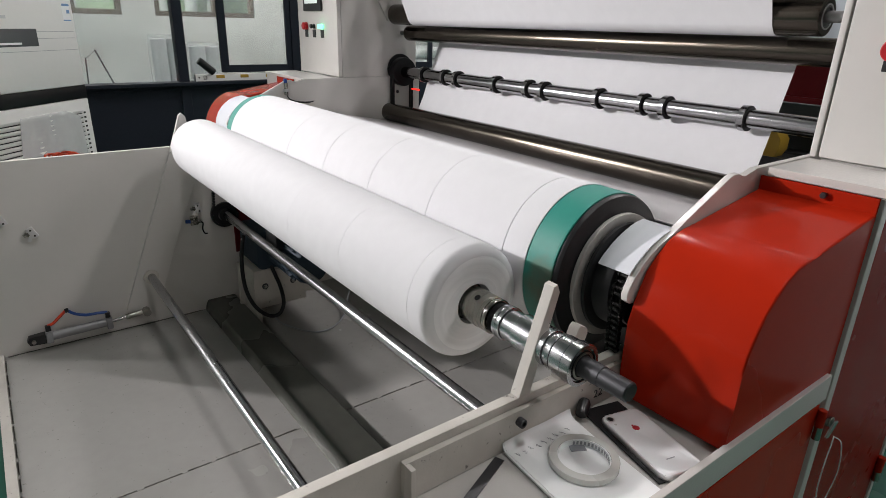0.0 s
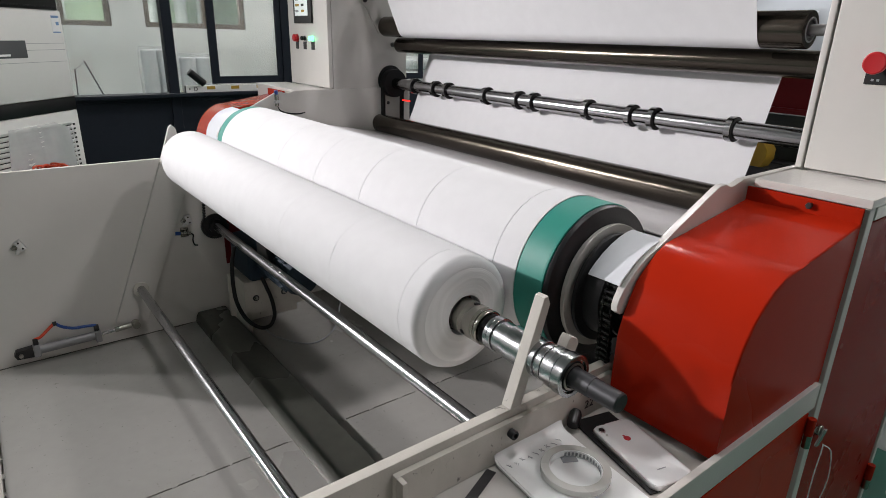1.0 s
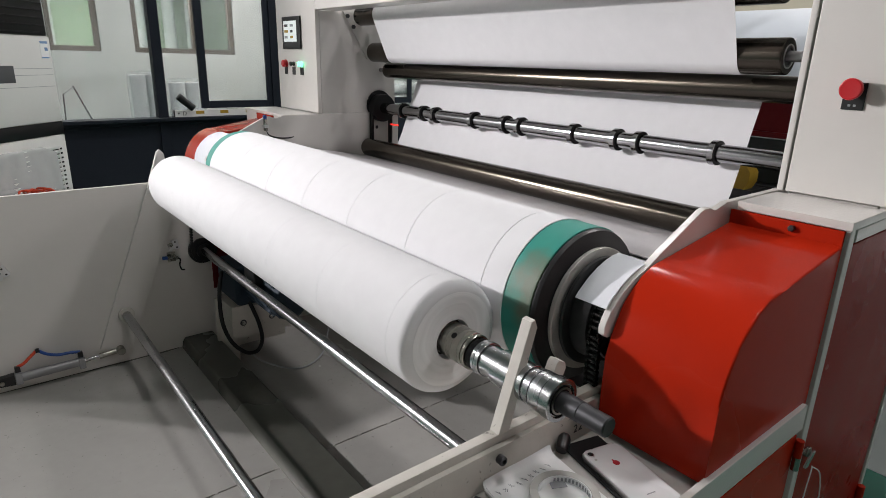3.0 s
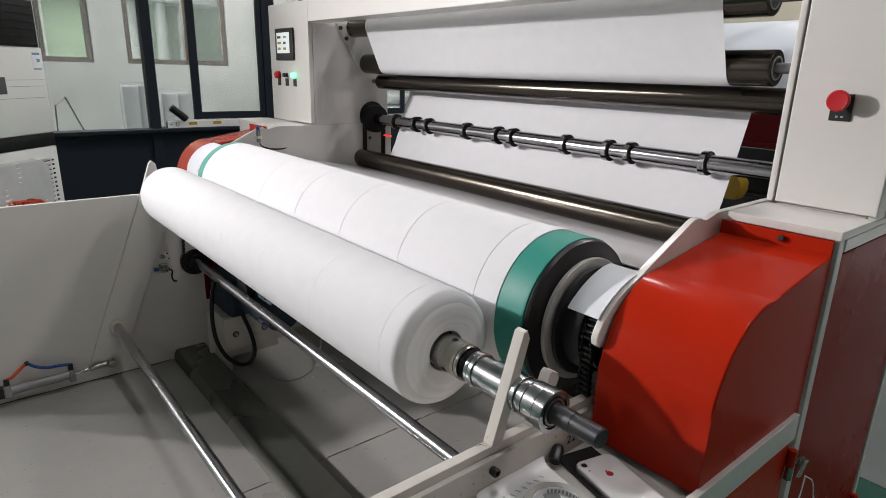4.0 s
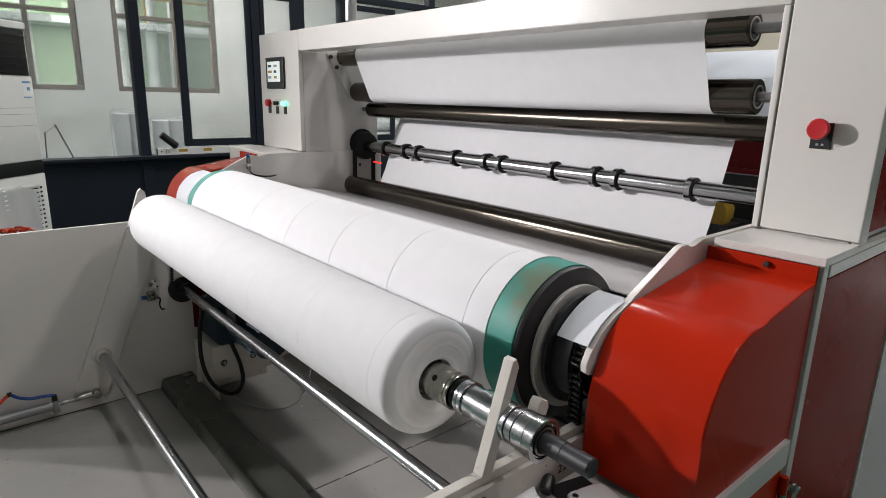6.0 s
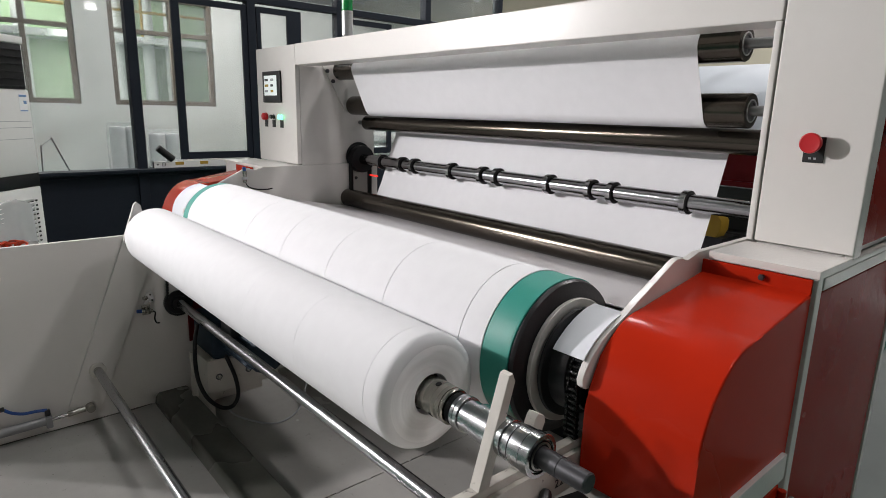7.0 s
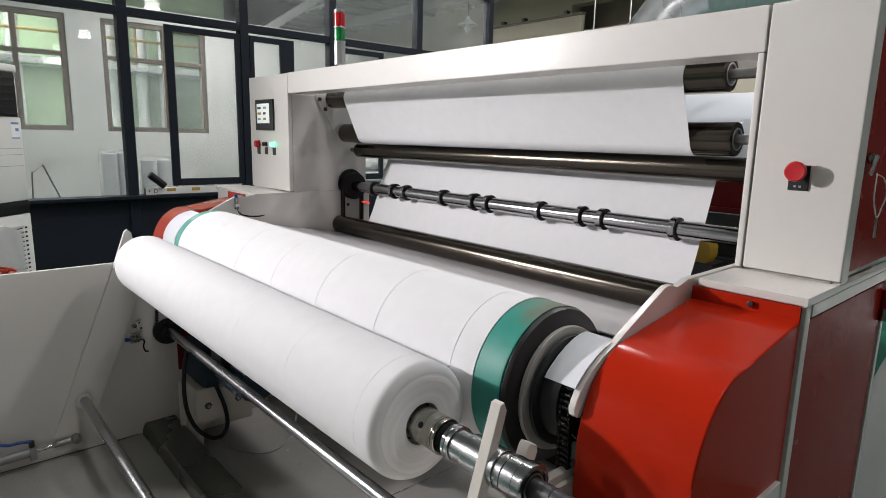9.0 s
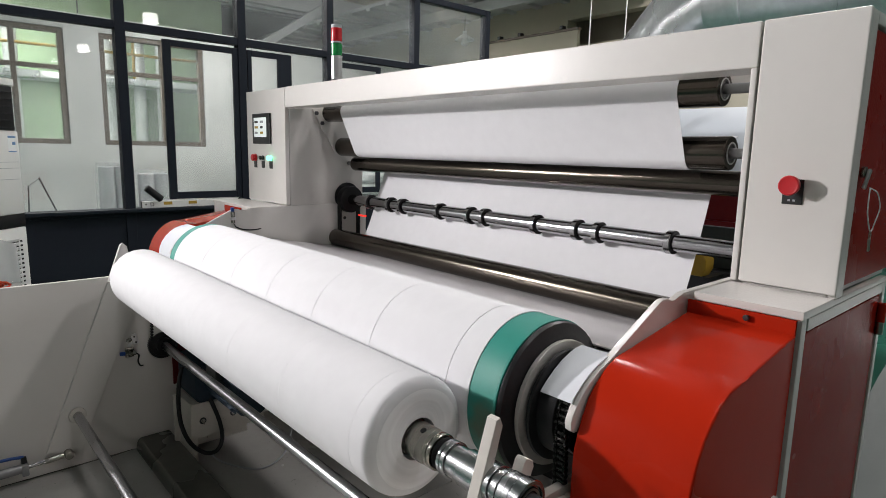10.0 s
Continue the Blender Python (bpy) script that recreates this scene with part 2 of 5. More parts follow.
def sheer(name, color, share):
    """Thin clouded film that lets part of the light through."""
    m = material(name, color, 0.3, 0, 0.05, 20, 0.4, 30)
    n, l = m.node_tree.nodes, m.node_tree.links
    mix, clear = n.new("ShaderNodeMixShader"), n.new("ShaderNodeBsdfTransparent")
    mix.inputs[0].default_value = share
    l.new(clear.outputs[0], mix.inputs[1])
    l.new(n["Principled BSDF"].outputs[0], mix.inputs[2])
    l.new(mix.outputs[0], n["Material Output"].inputs["Surface"])
    return m


SHEER = sheer("clear_wrapping_film", (0.74, 0.77, 0.78), 0.22)
HAZE = sheer("clouded_wrapping_film", (0.80, 0.82, 0.83), 0.42)
INK = material("ink", (0.03, 0.03, 0.035), 0.6)
GREYINK = material("grey_ink", (0.33, 0.34, 0.36), 0.6)
CRIMSON = material("crimson_plastic", (0.50, 0.012, 0.018), 0.35, 0, 0.03, 40)
LAMP = glow("lamp_glow", (1.0, 0.98, 0.94), 14.0)
LEDGREEN = glow("green_indicator", (0.12, 0.95, 0.42), 4.0)
SCREEN = glow("display_glow", (0.62, 0.68, 0.66), 0.5)
LEDRED = glow("red_laser_line", (1.0, 0.03, 0.02), 1.4)


# ---- mesh helpers ----
def thing(name, x, y, z, label, category, group="", kind=""):
    ob = new(name)
    ob.location = (x, y, z)
    ob.empty_display_size = 0.05
    return tagged(ob, label, category, group, kind)


def origin(ob):
    p = Vector((0, 0, 0))
    while ob is not None:
        p += ob.location
        ob = ob.parent
    return p


def mesh_of(bm, name, mat, angle=38):
    bmesh.ops.recalc_face_normals(bm, faces=bm.faces)
    me = bpy.data.meshes.new(name)
    bm.to_mesh(me)
    bm.free()
    me.materials.append(mat)
    me.shade_smooth()
    me.set_sharp_from_angle(angle=radians(angle))
    return me


def even(ob):
    """Keeps large faces flat-looking beside their rounded edges."""
    w = ob.modifiers.new("weighted_normals", "WEIGHTED_NORMAL")
    w.weight, w.keep_sharp = 50, True


def part(name, bm, mat, parent, label="", angle=38):
    """Links a bmesh, given in world coordinates, as one mesh under a thing or a part."""
    bm.transform(Matrix.Translation(-origin(parent)))
    ob = new(name, mesh_of(bm, name, mat, angle))
    ob.parent = parent
    even(ob)
    return tagged(ob, label)


def single(name, bm, mat, label, category, group="", kind="", angle=38):
    """A thing of one mesh, given in world coordinates; its origin goes to its base."""
    lo = [min(v.co[i] for v in bm.verts) for i in range(3)]
    hi = [max(v.co[i] for v in bm.verts) for i in range(3)]
    base = Vector(((lo[0] + hi[0]) / 2, (lo[1] + hi[1]) / 2, lo[2]))
    bm.transform(Matrix.Translation(-base))
    ob = new(name, mesh_of(bm, name, mat, angle))
    ob.location = base
    even(ob)
    return tagged(ob, label, category, group, kind)


def box(x0, x1, y0, y1, z0, z1, bev=0.002, bm=None, seg=2):
    b = bmesh.new()
    bmesh.ops.create_cube(b, size=1)
    b.transform(pose((x0 + x1) / 2, (y0 + y1) / 2, (z0 + z1) / 2) @ Matrix.Diagonal((x1 - x0, y1 - y0, z1 - z0, 1)))
    if bev > 0:
        bmesh.ops.bevel(b, geom=b.edges[:], offset=bev, segments=seg, affect="EDGES", profile=0.5)
    return join(bm, b)


def join(bm, b):
    if bm is None:
        return b
    me = bpy.data.meshes.new("tmp")
    b.to_mesh(me)
    b.free()
    bm.from_mesh(me)
    bpy.data.meshes.remove(me)
    return bm


def lathe(prof, y, z, seg=64, bm=None):
    """Revolves (x, radius) round the axis through y, z that runs along x."""
    b = bmesh.new()
    rings = []
    for x, r in prof:
        if r < 1e-5:
            rings.append([b.verts.new((x, y, z))])
        else:
            rings.append([b.verts.new((x, y + r * math.cos(a), z + r * math.sin(a))) for a in (2 * math.pi * i / seg for i in range(seg))])
    for p, q in zip(rings, rings[1:]):
        for i in range(seg):
            j = (i + 1) % seg
            f = [p[i % len(p)], p[j % len(p)], q[j % len(q)], q[i % len(q)]]
            f = [v for k, v in enumerate(f) if v not in f[:k]]
            if len(f) > 2:
                b.faces.new(f)
    return join(bm, b)


def drumlike(x0, x1, r, y, z, bev=0.002, seg=64, bore=0.0, bm=None):
    """A cylinder along x with rounded rims, with a bore if one is given."""
    d = 1 if x1 > x0 else -1
    e = bev * d
    prof = [(x0, r - bev), (x0 + e * 0.3, r - bev * 0.3), (x0 + e, r), (x0 + e * 3, r), (x1 - e * 3, r), (x1 - e, r), (x1 - e * 0.3, r - bev * 0.3), (x1, r - bev)]
    prof = [(x0, bore)] + prof + [(x1, bore)] + ([(x0, bore)] if bore > 0 else [])
    return lathe(prof, y, z, seg, bm)


def rod(p, q, r, seg=20, bev=0.0006, bm=None):
    """A round bar between two points."""
    p, q = Vector(p), Vector(q)
    b = drumlike(0, (q - p).length, r, 0, 0, bev, seg)
    b.transform(Matrix.Translation(p) @ (q - p).to_track_quat("X", "Z").to_matrix().to_4x4())
    return join(bm, b)


def prism(pts, x0, x1, bev=0.0015, bm=None, axis="x"):
    """Extrudes an outline in the plane across the axis. For x the outline is (y, z); for y it is (x, z); for z it is (x, y)."""
    b = bmesh.new()
    at = {"x": lambda u, v, w: (w, u, v), "y": lambda u, v, w: (u, w, v), "z": lambda u, v, w: (u, v, w)}[axis]
    f0 = [b.verts.new(at(u, v, x0)) for u, v in pts]
    f1 = [b.verts.new(at(u, v, x1)) for u, v in pts]
    b.faces.new(f0)
    b.faces.new(f1)
    rim = []
    for i in range(len(pts)):
        j = (i + 1) % len(pts)
        b.faces.new((f0[i], f0[j], f1[j], f1[i]))
    if bev > 0:
        rim = [e for e in b.edges if (e.verts[0] in f0) == (e.verts[1] in f0)]
        bmesh.ops.bevel(b, geom=rim, offset=bev, segments=2, affect="EDGES", profile=0.5)
    return join(bm, b)


def smooth_path(pts, steps=8):
    p = [Vector(v) for v in pts]
    p = [2 * p[0] - p[1]] + p + [2 * p[-1] - p[-2]]
    out = []
    for i in range(1, len(p) - 2):
        for k in range(steps):
            t = k / steps
            a, b, c, d = p[i - 1], p[i], p[i + 1], p[i + 2]
            out.append(0.5 * (2 * b + (c - a) * t + (2 * a - 5 * b + 4 * c - d) * t * t + (3 * b - a - 3 * c + d) * t**3))
    return out + [p[-2]]


def hose(pts, r, seg=10, steps=8, bm=None):
    """A bent round tube through the points."""
    b = bmesh.new()
    path = smooth_path(pts, steps)
    rings, up = [], Vector((0.13, 0.29, 0.95)).normalized()
    for i, p in enumerate(path):
        d = (path[min(i + 1, len(path) - 1)] - path[max(i - 1, 0)]).normalized()
        s = d.cross(up).normalized()
        u = s.cross(d)
        up = u
        rings.append([b.verts.new(p + r * (math.cos(a) * s + math.sin(a) * u)) for a in (2 * math.pi * k / seg for k in range(seg))])
    for p, q in zip(rings, rings[1:]):
        for k in range(seg):
            b.faces.new((p[k], p[(k + 1) % seg], q[(k + 1) % seg], q[k]))
    b.faces.new(rings[0])
    b.faces.new(rings[-1])
    return join(bm, b)


def ribbon(pts, x0, x1, thick=0.0012, bm=None):
    """A thin sheet that follows an outline (y, z) and spans x0 to x1."""
    b = bmesh.new()
    n = len(pts)
    rows = []
    for i, (y, z) in enumerate(pts):
        a, c = Vector(pts[max(i - 1, 0)]), Vector(pts[min(i + 1, n - 1)])
        d = (c - a).normalized()
        ny, nz = -d.y * thick, d.x * thick
        rows.append([b.verts.new(v) for v in ((x0, y, z), (x1, y, z), (x1, y + ny, z + nz), (x0, y + ny, z + nz))])
    for p, q in zip(rows, rows[1:]):
        for k in range(4):
            b.faces.new((p[k], p[(k + 1) % 4], q[(k + 1) % 4], q[k]))
    b.faces.new(rows[0])
    b.faces.new(rows[-1])
    return join(bm, b)


def arc(y, z, r, a0, a1, n=24):
    return [(y + r * math.cos(radians(a0 + (a1 - a0) * i / n)), z + r * math.sin(radians(a0 + (a1 - a0) * i / n))) for i in range(n + 1)]


def turned(b, m):
    b.transform(m)
    return b


# ---- the hall ----
MID = -1.55  # the machine's middle plane


def mirror(x):
    return 2 * MID - x


FLOOR = -0.06
single("ground", box(-14, 22, -9, 16, FLOOR - 0.1, FLOOR, 0), FLOORGREEN, "glossy green epoxy floor of the factory hall", "floor", kind="structure")
single("wall_south", box(-14, 22, -9.2, -9, FLOOR, 5.9, 0), HALLWALL, "pale painted hall wall", "wall", kind="structure")
single("wall_east", box(22, 22.2, -9, 16, FLOOR, 5.9, 0), HALLWALL, "pale painted hall wall", "wall", kind="structure")
single("wall_north", box(-14, 22, 16, 16.2, FLOOR, 5.9, 0), HALLWALL, "pale painted hall wall", "wall", kind="structure")
single("wall_west", box(-14.2, -14, -9, 16, FLOOR, 5.9, 0), DIM, "grey clad hall wall", "wall", kind="structure")


def ceiling():
    bm = box(-14, 22, -9, 16, 5.9, 6.0, 0)
    for i in range(73):
        x = -13.8 + i * 0.49
        box(x, x + 0.12, -9, 16, 5.83, 5.9, 0, bm)
    for y in (-6, -3, 0, 3, 6, 9, 12, 15):
        box(-14, 22, y - 0.08, y + 0.08, 5.55, 5.83, 0, bm)
    single("ceiling", bm, ROOF, "grey profiled steel roof on dark beams", "ceiling", kind="structure")


ceiling()


# the added fill lamps get the same bell fixture
def bay_or_fill(x, y, z, rad):
    t = thing("bay_or_fill_lamp", x, y, z, "white bell-shaped lamp hanging lit from the roof, some added as fill", "lamp", "hall lamps")
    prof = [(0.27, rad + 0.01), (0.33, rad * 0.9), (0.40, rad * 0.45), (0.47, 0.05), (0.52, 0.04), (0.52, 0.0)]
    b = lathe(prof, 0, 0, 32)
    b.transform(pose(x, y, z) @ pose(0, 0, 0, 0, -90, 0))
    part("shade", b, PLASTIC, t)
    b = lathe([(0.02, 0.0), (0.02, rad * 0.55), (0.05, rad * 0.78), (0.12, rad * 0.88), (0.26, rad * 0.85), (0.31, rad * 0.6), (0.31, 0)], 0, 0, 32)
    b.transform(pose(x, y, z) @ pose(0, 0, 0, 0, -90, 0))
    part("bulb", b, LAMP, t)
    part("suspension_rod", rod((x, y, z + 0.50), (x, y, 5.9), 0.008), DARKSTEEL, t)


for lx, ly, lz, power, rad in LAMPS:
    bay_or_fill(lx, ly, lz, rad)



# housing and tripod are assumed; only the cast shadows point to this lamp
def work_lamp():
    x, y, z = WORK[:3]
    t = thing("work_lamp", x, y, FLOOR, "lit round flood lamp, placed from its shadows, on an assumed black tripod", "work lamp")
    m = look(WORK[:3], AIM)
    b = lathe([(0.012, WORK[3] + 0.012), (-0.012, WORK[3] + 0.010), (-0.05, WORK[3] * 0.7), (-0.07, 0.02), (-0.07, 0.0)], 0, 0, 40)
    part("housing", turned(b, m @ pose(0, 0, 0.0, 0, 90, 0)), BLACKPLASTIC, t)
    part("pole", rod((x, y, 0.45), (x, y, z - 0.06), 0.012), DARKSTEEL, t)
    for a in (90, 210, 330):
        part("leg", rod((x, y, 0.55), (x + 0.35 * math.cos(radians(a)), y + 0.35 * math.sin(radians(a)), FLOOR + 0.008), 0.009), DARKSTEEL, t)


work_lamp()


# ---- glazed partition and the room behind it ----
PX = -5.4


def partition():
    t = thing("partition", PX, 2.0, FLOOR, "dark blue-grey aluminium partition with large glass panes", "partition", kind="structure")
    ys = (-0.58, 0.40, 1.345, 2.335, 3.24, 4.34, 5.45)
    for y in ys:
        part("post", box(PX - 0.05, PX + 0.05, y - 0.038, y + 0.038, FLOOR, 2.93, 0.003), ALU, t)
    for a, b in zip(ys, ys[1:]):
        y0, y1 = a + 0.038, b - 0.038
        part("solid_panel", box(PX - 0.03, PX + 0.03, y0, y1, FLOOR + 0.06, 0.655, 0.002), ALU, t)
        for z0, z1 in ((FLOOR, FLOOR + 0.06), (0.655, 0.715), (2.13, 2.19), (2.87, 2.93)):
            part("rail", box(PX - 0.045, PX + 0.045, y0, y1, z0, z1, 0.003), ALU, t)
        for z0, z1 in ((0.715, 2.13), (2.19, 2.87)):
            p = part("pane", box(PX - 0.004, PX + 0.004, y0, y1, z0, z1, 0), HAZEDGLASS, t)
            p.visible_shadow = False
    # sliding sashes
    for y0, y1, w0, w1 in ((1.66, 2.30, 0.065, 0.05), (2.385, 2.82, 0.04, 0.14), (3.29, 3.86, 0.065, 0.05)):
        s = part("sash", box(PX + 0.012, PX + 0.04, y0, y0 + w0, 0.78, 2.10, 0.003), ALU, t)
        part("sash_stile", box(PX + 0.012, PX + 0.04, y1 - w1, y1, 0.78, 2.10, 0.003), ALU, s)
        for z0, z1 in ((0.78, 0.84), (2.05, 2.10)):
            part("sash_rail", box(PX + 0.012, PX + 0.04, y0 + w0, y1 - w1, z0, z1, 0.003), ALU, s)


partition()

WX = -8.5


def back_wall():
    t = thing("wall_inner", WX, 2.0, FLOOR, "white wall of the inner room with brown framed windows", "wall", kind="structure")
    opens = ((0.28, 1.495), (1.86, 3.10))
    edges = [-9.0] + [v for o in opens for v in o] + [16.0]
    for a, b in zip(edges[0::2], edges[1::2]):
        part("pier", box(WX - 0.12, WX + 0.12, a, b, FLOOR, 2.74, 0), PLASTER, t)
    for a, b in opens:
        part("parapet", box(WX - 0.12, WX + 0.12, a, b, FLOOR, 1.225, 0), PLASTER, t)
        part("lintel", box(WX - 0.12, WX + 0.12, a, b, 2.56, 2.74, 0), PLASTER, t)
        w = part("window", box(WX + 0.02, WX + 0.10, a, b, 1.225, 1.285, 0.004), BROWN, t, "brown framed window with a transom")
        for y0, y1, z0, z1 in ((a, a + 0.06, 1.285, 2.56), (b - 0.06, b, 1.285, 2.56), (a + 0.06, b - 0.06, 2.50, 2.56), (a + 0.06, b - 0.06, 2.085, 2.135), ((a + b) / 2 + 0.08, (a + b) / 2 + 0.13, 1.285, 2.085), ((a + b) / 2 + 0.08, (a + b) / 2 + 0.13, 2.135, 2.50)):
            part("window_frame", box(WX + 0.02, WX + 0.10, y0, y1, z0, z1, 0.003), BROWN, w)
        p = part("pane", box(WX + 0.055, WX + 0.06, a + 0.06, b - 0.06, 1.285, 2.50, 0), HAZEDGLASS, w)
        p.visible_shadow = False


back_wall()


def roof_truss(x, z):
    single("roof_truss", box(x - 0.06, x + 0.06, -8.9, 15.9, z, z + 0.30, 0.004), ROOF, "grey steel roof beam of the next hall", "roof beam", "roof beams", kind="structure")


for x, z in ((-9.3, 3.45), (-10.9, 3.75), (-12.5, 4.05)):
    roof_truss(x, z)

single("roof_rafter", turned(box(-0.05, 0.05, -1.6, 1.6, -0.06, 0.06, 0.004), pose(-9.0, 4.75, 3.12, 34, 0, 0)), ROOF, "sloping grey steel roof rafter of the next hall", "roof beam", "roof beams", kind="structure")


def pendant_lamp(x, y, z):
    t = thing("pendant_lamp", x, y, z, "small white pendant lamp hanging unlit in the inner room", "lamp")
    b = lathe([(0.06, 0.16), (0.075, 0.155), (0.11, 0.10), (0.15, 0.035), (0.20, 0.03), (0.20, 0.0)], 0, 0, 32)
    part("shade", turned(b, pose(x, y, z) @ pose(0, 0, 0, 0, -90, 0)), PLASTIC, t)
    b = lathe([(-0.03, 0.0), (-0.03, 0.03), (0.0, 0.055), (0.05, 0.05), (0.09, 0.02), (0.09, 0.0)], 0, 0, 24)
    part("bulb", turned(b, pose(x, y, z) @ pose(0, 0, 0, 0, -90, 0)), PLASTIC, t)
    part("suspension_rod", rod((x, y, z + 0.19), (x, y, 5.83), 0.006), DARKSTEEL, t)


pendant_lamp(-7.3, 6.9, 2.95)

# ---- the winder's frame ----
TRIM = [(0.7925, 0.7772), (0.7835, 0.7842), (0.7815, 0.7952), (0.7855, 0.8072), (0.7945, 0.8212), (0.8105, 0.8402), (0.8305, 0.8562), (0.8525, 0.8692), (0.8765, 0.8792), (0.8968, 0.8883), (0.925, 0.903)]
NEAR_REAR = [(0.95, 0.779), (0.80, 0.779)] + TRIM + [(0.966, 0.923), (1.045, 0.962), (1.056, 0.965), (1.075, 0.965), (1.090, 0.957), (1.101, 0.957), (1.133, 0.968), (1.33, 0.968), (1.75, 0.968), (1.75, 0.0), (1.05, 0.0), (1.05, 0.60)]
RED_SIDE = [(0.785, 0.614), (0.788, 0.700), (0.789, 0.745), (0.793, 0.772), (0.806, 0.806), (0.822, 0.832), (0.842, 0.856), (0.866, 0.875), (0.892, 0.887), (0.915, 0.892), (0.935, 0.8925), (0.948, 0.8935), (0.965, 0.897), (1.156, 0.929), (1.156, 0.614)]


def machine_frame():
    t = thing("winder_frame", MID, 0.8, FLOOR, "cream painted steel frame of a fabric winding machine", "machine")
    for side in (1, -1):
        def sx(a, b):
            return (a, b) if side > 0 else tuple(sorted((mirror(a), mirror(b))))
        top = 0.678 if side > 0 else 0.728
        part("side_plate", box(*sx(-0.566, -0.548), -0.16, 1.75, FLOOR, top, 0.002), WORN if side > 0 else CREAM, t)
        part("rear_side_plate", prism(NEAR_REAR, *sx(-0.550, -0.537)), CREAM, t)
    # front foot bar and the floor pan
    part("front_bar", box(-2.534, -0.566, -0.16, -0.132, FLOOR, 0.012, 0.003), WORN, t)
    for x0, x1 in ((-2.533, -1.523), (-1.5175, -0.567)):
        part("pan_plate", box(x0, x1, -0.128, 1.75, -0.008, 0.0, 0.0006), PAN, t)
    part("pan_bearer", box(-1.60, -1.46, -0.128, 1.75, FLOOR, -0.0085, 0), IRON, t)
    # stitch welds along the joints
    rng = random.Random(4)
    b = bmesh.new()
    y = -0.10
    while y < 1.7:
        ln = rng.uniform(0.008, 0.02)
        box(-1.524, -1.5165, y, y + ln, -0.003, 0.0012, 0.0006, b)
        y += ln + rng.uniform(0.05, 0.11)
    x = -2.50
    while x < -0.6:
        ln = rng.uniform(0.008, 0.025)
        box(x, x + ln, -0.134, -0.127, -0.003, 0.002, 0.0006, b)
        x += ln + rng.uniform(0.05, 0.12)
    tagged(part("weld_seam", b, PAN, t), kind="stuff")
    # dirt gathered along the foot of the far plate
    b = bmesh.new()
    row = [(y, 0.006 + 0.014 * max(0.0, noise.noise(Vector((y * 9, 3.1, 0))) + 0.25)) for y in (-0.12 + 0.012 * k for k in range(60))]
    lo = [b.verts.new((-2.533, y, 0.0006)) for y, w in row]
    hi = [b.verts.new((-2.533 + w, y, 0.0006)) for y, w in row]
    for k in range(len(row) - 1):
        b.faces.new((lo[k], hi[k], hi[k + 1], lo[k + 1]))
    part("dirt", b, GRIME, t, "dark dirt along the plate's foot")
    # floor channel
    b = prism([(0.600, 0.0), (0.606, 0.028), (0.614, 0.042), (0.620, 0.045), (0.728, 0.045), (0.735, 0.040), (0.741, 0.0), (0.735, 0.0), (0.729, 0.037), (0.620, 0.037), (0.607, 0.0)], -2.525, -0.60, 0.001)
    part("floor_channel", b, CHANNEL, t, "oily dark steel channel on the floor pan")
    # tie rods
    part("tie_rod", rod((-2.514, 0.402, 0.212), (-0.586, 0.402, 0.212), 0.0165, 28), CHROME, t, "bright chromed steel bar")
    part("lift_shaft", rod((-2.54, 0.721, 0.430), (-0.56, 0.721, 0.430), 0.0165, 28), CHROME, t, "bright chromed steel bar")
    for x in (-2.514, -0.586):
        s = 1 if x < MID else -1
        part("rod_flange", drumlike(x, x + s * 0.014, 0.030, 0.402, 0.212, 0.003, 32), WORN, t)
    # unseen sheet, added to keep the machine's back dark
    part("rear_backing", box(-2.533, -0.551, 1.742, 1.749, 0.001, 0.69, 0.001), IRON, t, "dark sheet added behind the machine to keep its back dark")
    # top beam
    part("beam", box(-2.5655, -0.5115, 1.315, 1.42, 1.417, 1.509, 0.004), CREAM, t)
    part("far_column", box(-2.72, -2.565, 1.335, 1.74, 0.0, 1.416, 0.003), CREAM, t)
    part("near_column_edge", box(-0.5245, -0.5115, 1.315, 1.75, 0.975, 1.417, 0.003), CREAM, t)
    part("rear_beam", box(-2.585, -0.5115, 1.66, 1.75, 1.416, 1.507, 0.004), CREAM, t)
    part("roller_bracket", prism([(1.45, 1.42), (1.50, 1.42), (1.60, 1.225), (1.575, 1.215)], -2.563, -2.553), CREAM, t)
    for y, z in ((1.47, 1.40), (1.50, 1.355)):
        part("bolt", drumlike(-2.553, -2.543, 0.010, y, z, 0.002, 6), DARKSTEEL, t)


machine_frame()


